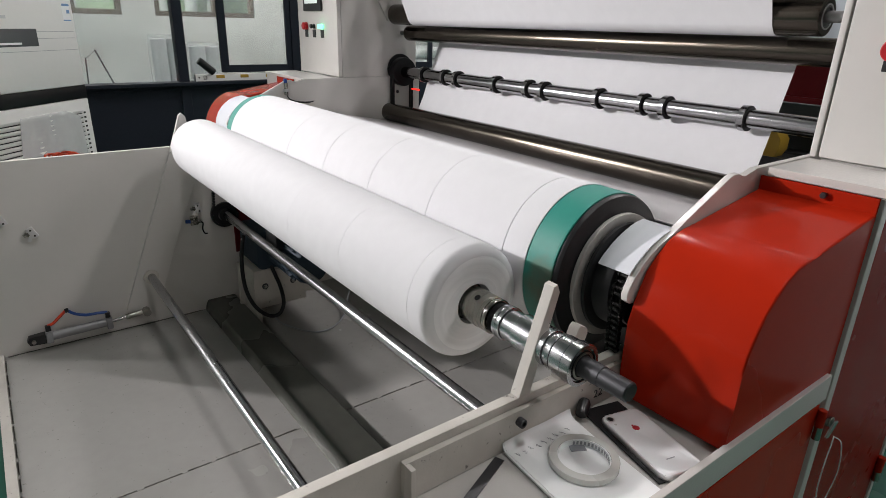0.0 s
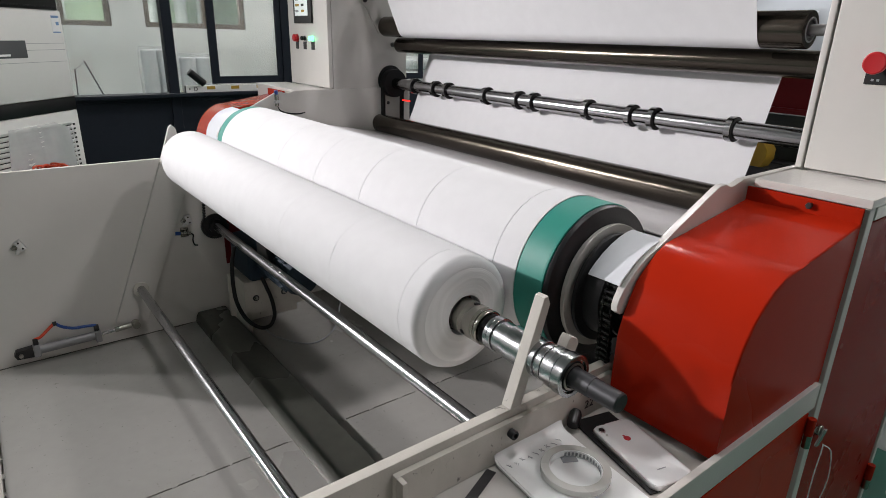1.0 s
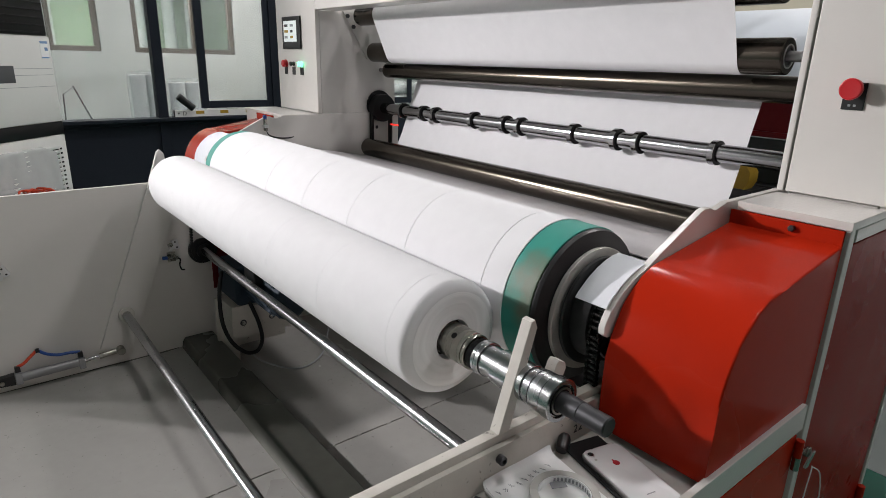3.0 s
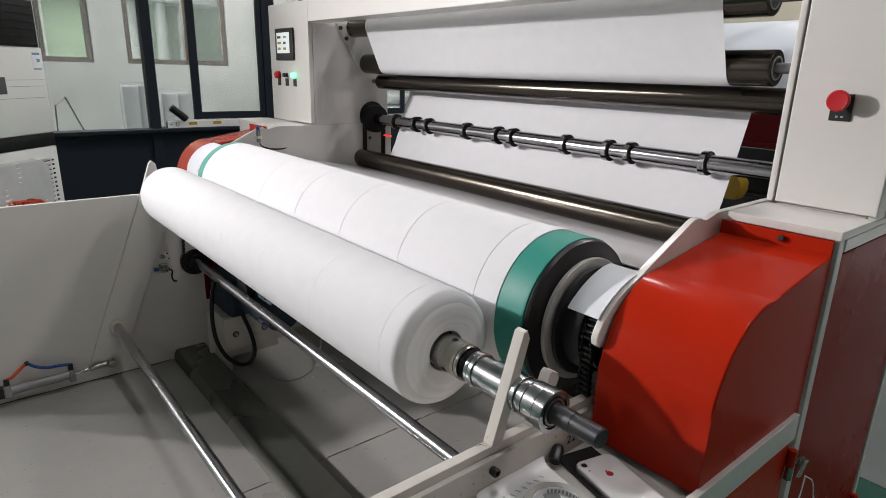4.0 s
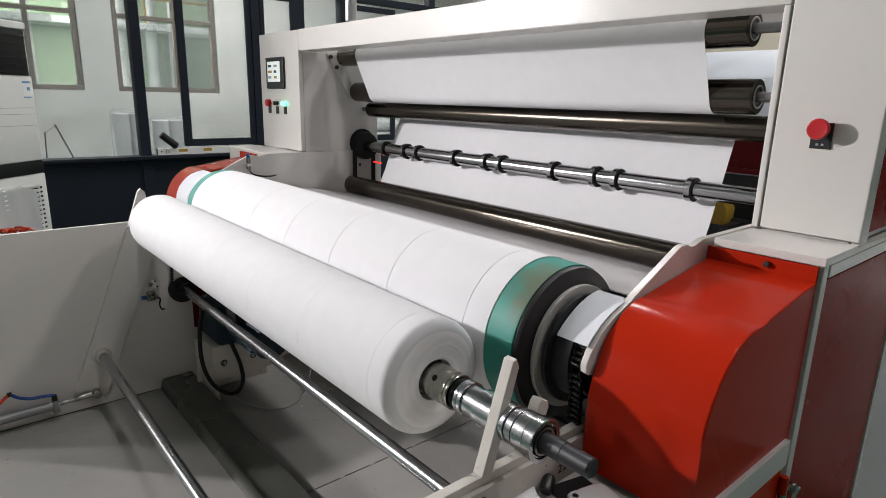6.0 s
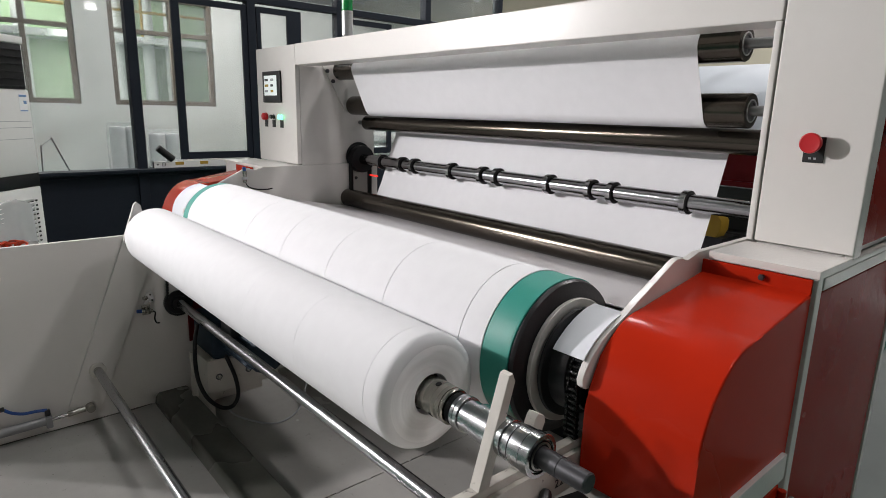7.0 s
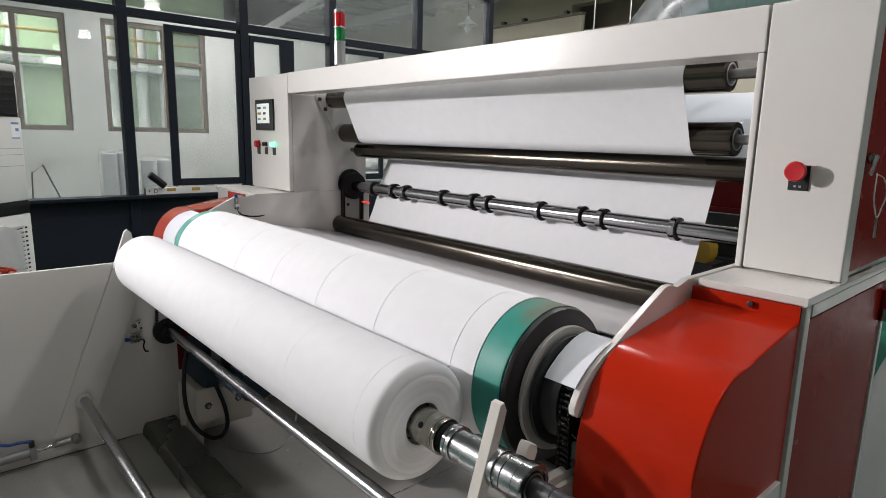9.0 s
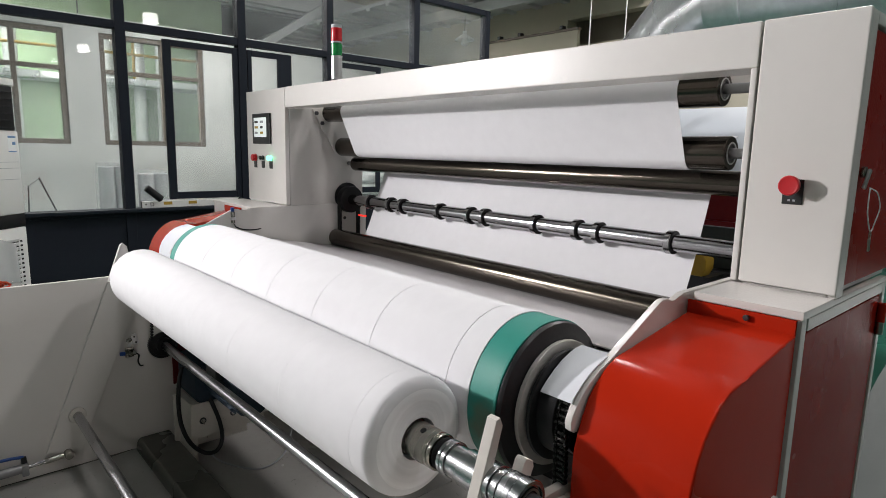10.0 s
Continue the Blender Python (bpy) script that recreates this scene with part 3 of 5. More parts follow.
def swing_arm(side):
    def sx(a, b):
        return (a, b) if side > 0 else tuple(sorted((mirror(a), mirror(b))))
    t = thing("swing_arm", -0.575 if side > 0 else mirror(-0.575), 0.4, 0.06, "cream painted steel arm that holds the winding shaft", "machine arm", "winder arms")
    if side > 0:
        part("lever", prism([(0.556, 0.679), (0.579, 0.679), (0.625, 0.838), (0.619, 0.852), (0.611, 0.850)], *sx(-0.566, -0.546)), WORN, t)
        part("cradle", prism([(0.644, 0.679), (0.672, 0.679), (0.702, 0.746), (0.699, 0.757), (0.684, 0.765), (0.678, 0.760)], *sx(-0.566, -0.546)), WORN, t)
        part("arm_plate", prism([(0.30, 0.075), (0.41, 0.065), (0.66, 0.64), (0.545, 0.639)], *sx(-0.588, -0.570)), WORN, t)
    else:
        part("arm_plate", prism([(0.295, 0.085), (0.409, 0.066), (0.622, 0.59), (0.630, 0.665), (0.538, 0.71)], *sx(-0.586, -0.568)), CREAM, t)
        part("lever", prism([(0.538, 0.7115), (0.630, 0.6665), (0.635, 0.70), (0.612, 0.845), (0.598, 0.858), (0.588, 0.850), (0.545, 0.728)], *sx(-0.586, -0.568)), CREAM, t)
    return t


swing_arm(1)
swing_arm(-1)


def near_ledge():
    """The bar bolted along the near plate, the tray beside it and the cabinet below."""
    t = thing("tool_tray", -0.44, 0.6, FLOOR, "cream painted side cabinet with an open tray on top", "cabinet")
    part("clamp_bar", box(-0.548, -0.538, 0.344, 0.800, 0.585, 0.664, 0.0015), WORN, t)
    part("bar_end", box(-0.538, -0.522, 0.344, 0.352, 0.50, 0.664, 0.0015), WORN, t)
    part("screw", turned(drumlike(0, 0.012, 0.0075, 0, 0, 0.0015, 20, 0.004), pose(-0.538, 0.551, 0.646)), DARKSTEEL, t)
    part("tray_plate", box(-0.5375, -0.340, 0.05, 1.15, 0.594, 0.602, 0.001), TRAY, t)
    part("body", box(-0.5475, -0.338, 0.05, 1.15, FLOOR, 0.5935, 0.002), CREAM, t)
    part("top_rail", box(-0.338, -0.326, 0.05, 1.138, 0.574, 0.626, 0.002), CREAM, t)
    part("bottom_rail", box(-0.338, -0.326, 0.05, 1.135, FLOOR, 0.02, 0.002), CREAM, t)
    d = part("door", box(-0.338, -0.329, 0.10, 1.128, 0.03, 0.566, 0.003), RED, t, "red painted cabinet door")
    part("hinge", rod((-0.322, 1.128, 0.520), (-0.322, 1.128, 0.556), 0.0075), RED, d)
    part("hinge_pin", rod((-0.322, 1.128, 0.492), (-0.322, 1.128, 0.520), 0.007), STEEL, d)
    # writing on the bar
    for i, dy in enumerate((0.0, 0.0125)):
        cu = bpy.data.curves.new("digit", "FONT")
        cu.body, cu.size, cu.extrude = "2", 0.022, 0.0003
        o = new("digit", cu)
        o.matrix_world = pose(-0.5376, 0.727 + dy, 0.617, 90, 0, 90)
        bpy.context.view_layer.update()
        me = bpy.data.meshes.new_from_object(o.evaluated_get(bpy.context.evaluated_depsgraph_get()))
        m = o.matrix_world.copy()
        bpy.data.objects.remove(o)
        me.transform(m)
        b = bmesh.new()
        b.from_mesh(me)
        part("digit", b, INK, t)


near_ledge()


def end_cabinet():
    t = thing("end_cabinet", -0.42, 1.45, FLOOR, "cream steel machine cabinet with dark red side doors", "cabinet")
    part("lower_body", box(-0.520, -0.342, 1.160, 1.715, FLOOR, 0.955, 0.002), CREAM, t)
    part("corner_post", box(-0.342, -0.3285, 1.157, 1.184, FLOOR, 0.9545, 0.003), CREAM, t)
    part("rear_post", box(-0.342, -0.326, 1.695, 1.716, FLOOR, 0.955, 0.003), CREAM, t)
    part("shelf_plate", box(-0.523, -0.325, 1.150, 1.316, 0.9555, 0.9715, 0.002), CREAM, t)
    part("middle_rail", box(-0.342, -0.326, 1.3165, 1.716, 0.9555, 0.9670, 0.002), CREAM, t)
    part("door_lintel", box(-0.342, -0.3265, 1.1845, 1.6945, 0.930, 0.9545, 0.002), CREAM, t)
    d = part("lower_door", box(-0.341, -0.330, 1.188, 1.690, 0.02, 0.926, 0.003), DARKRED, t, "dark red hammer-finish door")
    for z in (0.135, 0.86):
        part("hinge", rod((-0.322, 1.690, z), (-0.322, 1.690, z + 0.045), 0.009), RED, d)
        part("hinge_pin", rod((-0.322, 1.690, z - 0.03), (-0.322, 1.690, z), 0.0085), STEEL, d)
    part("upper_body", box(-0.508, -0.343, 1.33, 1.75, 0.967, 1.508, 0.004), CREAM, t)
    part("front_panel", box(-0.5085, -0.3245, 1.317, 1.3295, 0.975, 1.510, 0.004), CREAM, t)
    part("upper_post", box(-0.342, -0.3265, 1.330, 1.372, 0.9675, 1.5085, 0.002), CREAM, t)
    d = part("upper_door", box(-0.342, -0.331, 1.376, 1.80, 0.985, 1.48, 0.003), DARKRED, t, "dark red hammer-finish door")
    part("top_trim", box(-0.342, -0.326, 1.3725, 1.80, 1.486, 1.509, 0.003), CREAM, t)
    # emergency stop
    e = part("emergency_stop", turned(drumlike(0, 0.020, 0.0115, 0, 0, 0.001, 32), pose(-0.419, 1.317, 1.182, 0, 0, -90)), BLACKPLASTIC, t)
    b = lathe([(0.0, 0.0), (0.0, 0.013), (0.003, 0.019), (0.010, 0.0198), (0.0125, 0.0188), (0.0135, 0.0165), (0.0130, 0.0155), (0.0130, 0.0)], 0, 0, 40)
    part("button", turned(b, pose(-0.419, 1.297, 1.184, 0, 0, -90)), CRIMSON, e, "red mushroom push button")
    part("name_plate", box(-0.438, -0.401, 1.3135, 1.3170, 1.146, 1.196, 0.001), BLACKPLASTIC, e)
    for x in (-0.427, -0.418):
        part("print_bar", box(x, x + 0.0045, 1.3128, 1.3138, 1.152, 1.156, 0), GREYINK, e)
    for z, y, drop in ((0.500, 1.196, 0.19), (1.213, 1.402, 0.085)):
        k = part("lock", drumlike(-0.330, -0.321, 0.011, y, z, 0.002, 24), STEEL, t, "small key lock with a key on a string")
        part("key", turned(box(-0.003, 0.003, -0.007, 0.007, -0.034, 0.006, 0.002), pose(-0.317, y + 0.002, z, -14, 8, 0)), SILVER, k)
        w = 0.03 if drop > 0.1 else 0.022
        top = z - 0.030
        part("string", hose([(-0.314, y + 0.006, top), (-0.304, y + w, top - drop * 0.12), (-0.298, y + w * 1.25, top - drop * 0.45), (-0.300, y + w * 0.8, top - drop * 0.75), (-0.303, y + 0.004, top - drop), (-0.306, y - w * 0.8, top - drop * 0.62), (-0.308, y - w * 0.75, top - drop * 0.3), (-0.311, y - 0.004, top - drop * 0.06), (-0.313, y + 0.004, top + 0.001)], 0.0013, 6), PAPER, k)
        part("key_ring", turned(drumlike(-0.001, 0.001, 0.008, 0, 0, 0.0004, 20, 0.0062), pose(-0.303, y + 0.004, top - drop - 0.007)), STEEL, k)
        part("spare_key", turned(box(-0.002, 0.002, -0.004, 0.004, -0.026, 0, 0.001), pose(-0.303, y + 0.003, top - drop - 0.014, 10, 0, 0)), STEEL, k)


end_cabinet()


def far_cabinet():
    t = thing("far_cabinet", -2.80, 1.45, FLOOR, "cream steel machine cabinet under the control box", "cabinet")
    part("body", box(-3.03, -2.7205, 1.152, 1.735, FLOOR, 0.955, 0.002), CREAM, t)
    part("shelf_plate", box(-3.04, -2.566, 1.148, 1.3145, 0.9555, 0.9675, 0.002), CREAM, t)
    part("inner_cheek", box(-2.7200, -2.568, 1.156, 1.334, FLOOR, 0.955, 0.002), CREAM, t)


far_cabinet()


def chain_cover(side):
    """The red sheet cover over the drum's drive."""
    def sx(a, b):
        return (a, b) if side > 0 else tuple(sorted((mirror(a), mirror(b))))
    x = -0.43 if side > 0 else mirror(-0.43)
    t = thing("chain_cover", x, 0.95, 0.614, "glossy red sheet metal cover over the drum drive", "machine cover", "drive covers")
    part("shell", prism(RED_SIDE, *(sx(-0.534, -0.335) if side > 0 else (-2.89, -2.70)), bev=0.004), RED if side > 0 else DUSTYRED, t)
    part("flange", box(*(sx(-0.533, -0.335) if side > 0 else (-2.89, -2.70)), 1.148, 1.154, 0.926, 0.954, 0.001), RED if side > 0 else DUSTYRED, t)
    part("screw", turned(drumlike(0, 0.008, 0.006, 0, 0, 0.001, 6), pose(x + 0.012 * side, 1.148, 0.942, 0, 0, -90)), DARKSTEEL, t)
    # dark sheet that stands in for the shade in the gap
    part("gap_shade", prism([(0.800, 0.62), (0.800, 0.78), (0.86, 0.86), (1.14, 0.91), (1.14, 0.62)], *sx(-0.5365, -0.5345), bev=0), IRON, t, "dark sheet added so that the cover's gap looks black")
    if side > 0:
        b = ribbon([(0.792, 0.826), (0.798, 0.8335), (0.806, 0.841), (0.826, 0.857), (0.848, 0.870), (0.872, 0.880), (0.888, 0.884), (0.905, 0.886)], -0.610, -0.545, 0.002)
    else:
        b = ribbon([(0.781, 0.770), (0.786, 0.800), (0.797, 0.826), (0.814, 0.848), (0.832, 0.865), (0.852, 0.878), (0.876, 0.887), (0.905, 0.892)], -2.6995, -2.55, 0.002)
    part("drum_guard", b, GUARDWHITE, t, "white curved sheet guard over the chain")


chain_cover(1)
chain_cover(-1)


def drive_chain(side):
    def sx(a):
        return a if side > 0 else mirror(a)
    t = thing("drive_chain", sx(-0.562), 0.869, 0.60, "black greasy roller chain on a sprocket", "chain", "drive chains")
    part("sprocket", drumlike(sx(-0.568), sx(-0.556), 0.074, 0.869, 0.779, 0.003, 40), IRON, t)
    b = bmesh.new()
    track = [(0.869 + 0.078 * math.cos(radians(a)), 0.779 + 0.078 * math.sin(radians(a))) for a in range(110, 181, 8)]
    track += [(0.791 + k * 0.0004, 0.779 - k * 0.0109) for k in range(1, 16)]
    for k, ((y0, z0), (y1, z1)) in enumerate(zip(track, track[1:])):
        a = math.degrees(math.atan2(z1 - z0, y1 - y0))
        c = drumlike(-0.0070, 0.0070, 0.0040, 0, 0, 0.0012, 12)
        w = 0.0105 if k % 2 else 0.0085
        for x in (-w, w):
            drumlike(x - 0.0020, x + 0.0020, 0.0058, 0, 0, 0.0010, 12, 0, c)
            drumlike(x - 0.0020, x + 0.0020, 0.0058, 0.0109, 0, 0.0010, 12, 0, c)
            box(x - 0.0012, x + 0.0012, 0, 0.0109, -0.0030, 0.0030, 0, c)
        drumlike(-0.0125, 0.0125, 0.0022, 0, 0, 0.0004, 10, 0, c)
        c.transform(pose(sx(-0.562), y0, z0, a, 0, 0))
        join(b, c)
    part("chain", b, CHAINSTEEL, t)


drive_chain(1)
drive_chain(-1)

# ---- drum, roll, shaft ----
DRUM = (0.870, 0.780, 0.1510)
ROLL = (0.612, 0.751, 0.1060)
SLITS = (-0.779, -1.031, -1.285, -1.537, -1.790, -2.045)


def stained_rubber():
    """Green tape with a worn brown patch."""
    m = material("green_drum_cover", (0.018, 0.235, 0.185), 0.5, 0, 0.06, 40, 0.1, 300)
    nt = m.node_tree
    n, l = nt.nodes, nt.links
    b = n["Principled BSDF"]
    src = b.inputs["Base Color"].links[0].from_socket
    co = n.new("ShaderNodeTexCoord")
    d = n.new("ShaderNodeVectorMath")
    d.operation = "DISTANCE"
    d.inputs[1].default_value = (0.90, 0.0, 0.15)
    l.new(co.outputs["Object"], d.inputs[0])
    no = n.new("ShaderNodeTexNoise")
    no.inputs["Scale"].default_value, no.inputs["Detail"].default_value = 22, 6
    l.new(co.outputs["Object"], no.inputs["Vector"])
    a = n.new("ShaderNodeMath")
    a.operation = "MULTIPLY_ADD"
    a.inputs[1].default_value = 0.11
    l.new(no.outputs["Fac"], a.inputs[0])
    l.new(d.outputs["Value"], a.inputs[2])
    r = n.new("ShaderNodeMapRange")
    r.inputs["From Min"].default_value, r.inputs["From Max"].default_value = 0.145, 0.085
    r.inputs["To Max"].default_value = 0.75
    l.new(a.outputs[0], r.inputs["Value"])
    mix = n.new("ShaderNodeMix")
    mix.data_type = "RGBA"
    l.new(r.outputs[0], mix.inputs[0])
    l.new(src, mix.inputs[6])
    mix.inputs[7].default_value = (0.13, 0.105, 0.06, 1)
    l.new(mix.outputs[2], b.inputs["Base Color"])
    return m


def winding_drum():
    y, z, r = DRUM
    t = thing("winding_drum", MID, y, z, "large green covered winding drum wrapped in white fabric", "drum")
    part("drum_body", drumlike(-2.365, -0.652, r, y, z, 0.002, 128), stained_rubber(), t, "green rubber covered drum")
    xs = [-0.717] + list(SLITS) + [-2.312]
    for a, b in zip(xs, xs[1:]):
        part("fabric_band", drumlike(b + 0.0006, a - 0.0006, r + 0.0018, y, z, 0.0006, 128, r - 0.001), FABRIC, t)
    for s in (1, -1):
        def sx(v):
            return v if s > 0 else -3.017 - v
        part("end_flange", lathe([(sx(-0.6515), 0.0), (sx(-0.6515), 0.1485), (sx(-0.648), 0.1488), (sx(-0.642), 0.146), (sx(-0.640), 0.128), (sx(-0.634), 0.116), (sx(-0.634), 0.0)], y, z, 96), IRON, t)
        part("bearing_ring", drumlike(sx(-0.634), sx(-0.6255), 0.1180, y, z, 0.001, 96, 0.09), RINGGREY, t, "worn grey steel ring", 22)
        part("hub", lathe([(sx(-0.6205), 0.0), (sx(-0.6205), 0.104), (sx(-0.614), 0.103), (sx(-0.612), 0.086), (sx(-0.578), 0.084), (sx(-0.576), 0.05), (sx(-0.53), 0.05), (sx(-0.53), 0.0)], y, z, 64), IRON, t)
    return t


def fabric_roll():
    y, z, r = ROLL
    t = thing("fabric_roll", MID, y, z, "wide roll of white nonwoven fabric slit into bands", "fabric roll")
    xs = [-0.725] + list(SLITS) + [-2.365]
    for i, (a, b) in enumerate(zip(xs, xs[1:])):
        ea = 0.020 if i == 0 else 0.0004
        eb = 0.032 if i == len(xs) - 2 else 0.0004
        a, b = a - (0 if i == 0 else 0.0002), b + 0.0002
        prof = [(a, 0.0385)]
        prof += [(a - ea * (1 - math.sin(q)), r - ea * (1 - math.cos(q))) for q in (math.pi / 2 * (1 - k / 5) for k in range(6))]
        prof += [(a - ea * 1.8, r), (b + eb * 1.8, r)]
        prof += [(b + eb * (1 - math.sin(q)), r - eb * (1 - math.cos(q))) for q in (math.pi / 2 * k / 5 for k in range(6))]
        prof += [(b, 0.0385), (a, 0.0385)]
        part("fabric_coil", lathe(prof, y, z, 128), FABRIC, t)
    face = [(-0.7242, 0.037)] + [(-0.7242 + dx, rr) for dx, rr in ((0.0016, 0.044), (0.0, 0.052), (0.002, 0.060), (0.0006, 0.067), (0.0022, 0.075), (0.0006, 0.083))] + [(-0.7246, 0.0875)]
    part("wound_end", lathe(face, y, z, 128), WOUND, t, "uneven wound end of the fabric", 60)
    return t


HOLE = -59  # turn of the set screw holes at the start


def winding_shaft():
    y, z, r = ROLL
    t = thing("winding_shaft", MID, y, z, "steel air shaft with clamping collars and a dark square-ended stub", "shaft")
    part("core_bar", drumlike(-2.50, -0.745, 0.0360, y, z, 0.002, 40), BLACK, t)
    c = part("clamp_collar", lathe([(-0.748, 0), (-0.748, 0.0305), (-0.733, 0.031), (-0.7325, 0.0288), (-0.7305, 0.0288), (-0.730, 0.031), (-0.672, 0.031), (-0.6715, 0.0297), (-0.670, 0.0297), (-0.6695, 0.031), (-0.665, 0.031), (-0.663, 0.0295), (-0.663, 0)], y, z, 64), STEEL, t, "dull steel collar with set screw holes", 22)
    for a in (90, 210, 330):
        h = drumlike(0.0302, 0.0314, 0.0055, 0, 0, 0.0003, 16)
        h.transform(pose(-0.699, y, z) @ pose(0, 0, 0, a + HOLE, 0, 0) @ pose(0, 0, 0, 0, -90, 0))
        part("set_screw_hole", h, BLACK, c)
    part("seal", drumlike(-0.663, -0.648, 0.0270, y, z, 0.004, 48), BLACK, t)
    # turned sections of the shaft end, each with sharp shoulders and small chamfers
    part("core_shaft", drumlike(-0.648, -0.500, 0.0244, y, z, 0.0005, 48), TURNED, t)
    for name, a, b, rr in (("ring", -0.648, -0.6405, 0.0290), ("ring", -0.6395, -0.6310, 0.0296), ("journal", -0.6310, -0.6035, 0.0264), ("sleeve", -0.6030, -0.5365, 0.0300), ("neck", -0.5365, -0.5295, 0.0270), ("ring", -0.5290, -0.5205, 0.0305), ("bearing", -0.5180, -0.4970, 0.0317)):
        part(name, drumlike(a, b, rr, y, z, 0.0007, 64), TURNED, t, "", 22)
    part("rim", lathe([(-0.4955, 0), (-0.4955, 0.0325), (-0.4950, 0.0334), (-0.4792, 0.0334), (-0.478, 0.0322), (-0.478, 0.0268), (-0.481, 0.0256), (-0.481, 0)], y, z, 64), TURNED, t, "", 22)
    # dark rings put the shade of grooves and steps into the colour
    for x, rr, w in ((-0.6410, 0.0286, 0.0020), (-0.6312, 0.0268, 0.0012), (-0.5368, 0.0273, 0.0012), (-0.5210, 0.0288, 0.0035), (-0.4975, 0.0309, 0.0022)):
        part("groove_shade", drumlike(x, x + w, rr, y, z, 0.0002, 48), DARKSTEEL, t, "dark ring for the shade in a turned groove")
    part("bearing_seal", drumlike(-0.4815, -0.4795, 0.0235, y, z, 0.001, 40), BLACK, t)
    part("snap_ring", drumlike(-0.4795, -0.4780, 0.0215, y, z, 0.0005, 40, 0.0185), STEEL, t)
    part("stub", lathe([(-0.480, 0), (-0.480, 0.0158), (-0.4432, 0.0158), (-0.4426, 0.0150), (-0.398, 0.0150), (-0.396, 0.0132), (-0.396, 0)], y, z, 18), DARKSTEEL, t, "dark faceted stub shaft", 22)
    return t


drum = winding_drum()
roll = fabric_roll()
shaft = winding_shaft()

# ---- guide rollers and the slitter shaft ----
R1, R2, R3, R4 = (1.53, 1.402, 0.042), (1.60, 1.246, 0.044), (1.657, 1.166, 0.034), (1.56, 0.805, 0.042)


def guide_roller(y, z, r, x0, x1):
    t = thing("guide_roller", MID, y, z, "dark bronze anodised aluminium guide roller", "roller", "guide rollers")
    part("tube", drumlike(x0, x1, r, y, z, 0.003, 64, r * 0.62), ROLLER, t)
    for a, s in ((x0, -1), (x1, 1)):
        part("rim_ring", drumlike(a + s * 0.0002, a + s * 0.0016, r * 0.66, y, z, 0.0005, 48, r * 0.58), SILVER, t)
        part("bearing", lathe([(a - s * 0.010, 0), (a - s * 0.003, r * 0.60), (a + s * 0.0005, r * 0.60), (a + s * 0.0005, r * 0.50), (a - s * 0.003, r * 0.48), (a - s * 0.003, 0)], y, z, 40), RINGSTEEL, t)
        part("axle", drumlike(a - s * 0.02, a + s * 0.12, r * 0.30, y, z, 0.001, 24), DULLDARK, t)
    return t


rollers = [guide_roller(*R1, -2.53, -0.668), guide_roller(*R2, -2.53, -0.667), guide_roller(*R3, -2.50, -0.60), guide_roller(*R4, -2.53, -0.60)]

SLIT = (1.643, 0.989)


def slitter_shaft():
    y, z = SLIT
    t = thing("slitter_shaft", MID, y, z, "polished steel slitter shaft with steel ring knife holders", "shaft")
    part("shaft_bar", drumlike(-2.53, -0.535, 0.0250, y, z, 0.001, 48), SLITSTEEL, t)
    for i, x in enumerate((-2.348, -2.187, -2.097, -1.846, -1.664, -1.584, -1.331, -1.157, -1.075, -0.829)):
        s = part("knife_holder", lathe([(x - 0.0115, 0.02), (x - 0.0115, 0.0338), (x - 0.0105, 0.0348), (x + 0.0055, 0.0348), (x + 0.0066, 0.0338), (x + 0.0066, 0.02)], y, z, 48), SLITSTEEL, t)
        part("knife_disc", drumlike(x + 0.0066, x + 0.0092, 0.0340, y, z, 0.0008, 56), BLACK, s)
    return t


slitter = slitter_shaft()


def slitter_drive():
    y, z = SLIT
    t = thing("slitter_drive", -2.54, y, 0.72, "black pulley and belt that drive the slitter shaft", "belt drive")
    part("pulley", drumlike(-2.555, -2.512, 0.066, y, z, 0.006, 40), BLACK, t)
    part("bearing_block", drumlike(-2.564, -2.552, 0.07, y, z + 0.012, 0.003, 40), IRON, t)
    for dy in (-0.058, 0.05):
        part("belt", box(-2.548, -2.524, y + dy - 0.006, y + dy + 0.006, 0.70, z, 0.002), BLACK, t)
    part("bracket", box(-2.564, -2.556, y - 0.045, y + 0.04, 0.86, 0.93, 0.002), CREAM, t)
    part("bolt", drumlike(-2.556, -2.548, 0.009, y - 0.02, 0.895, 0.002, 6), DARKSTEEL, t)
    part("marker_line", box(-2.465, -2.40, 1.648, 1.651, 0.912, 0.919, 0), LEDRED, t, "red glowing laser line")


slitter_drive()


def tangent_web():
    """The fabric's way from the upper rollers to the drum."""
    t = thing("fabric_web", MID, 1.5, 0.75, "white nonwoven fabric web running over the rollers", "fabric web")
    x0, x1 = -2.365, -0.770
    k = 0.0012
    upper = [(1.86, 1.452)] + arc(R1[0], R1[1], R1[2] + k, 88, 205, 16) + arc(R2[0], R2[1], R2[2] + k, 205, 280, 12) + [(1.88, 1.30)]
    part("upper_web", ribbon(upper, x0, x1, -0.0011), FABRIC, t)
    # the taut sheet behind the slitter shaft, then under the lower roller and up to the drum
    a = radians(-78)
    lower = [(1.795, 1.285), (1.756, 1.185), (1.700, 1.03), (1.648, 0.89)]
    lower += arc(R4[0], R4[1], R4[2] + k, -16, -40, 6) + [(1.588, 0.70)]
    lower += [(0.869 + 0.1525 * math.cos(a), 0.779 + 0.1525 * math.sin(a))]
    part("lower_web", ribbon(lower, x0, x1, -0.0011), FABRIC, t)


tangent_web()
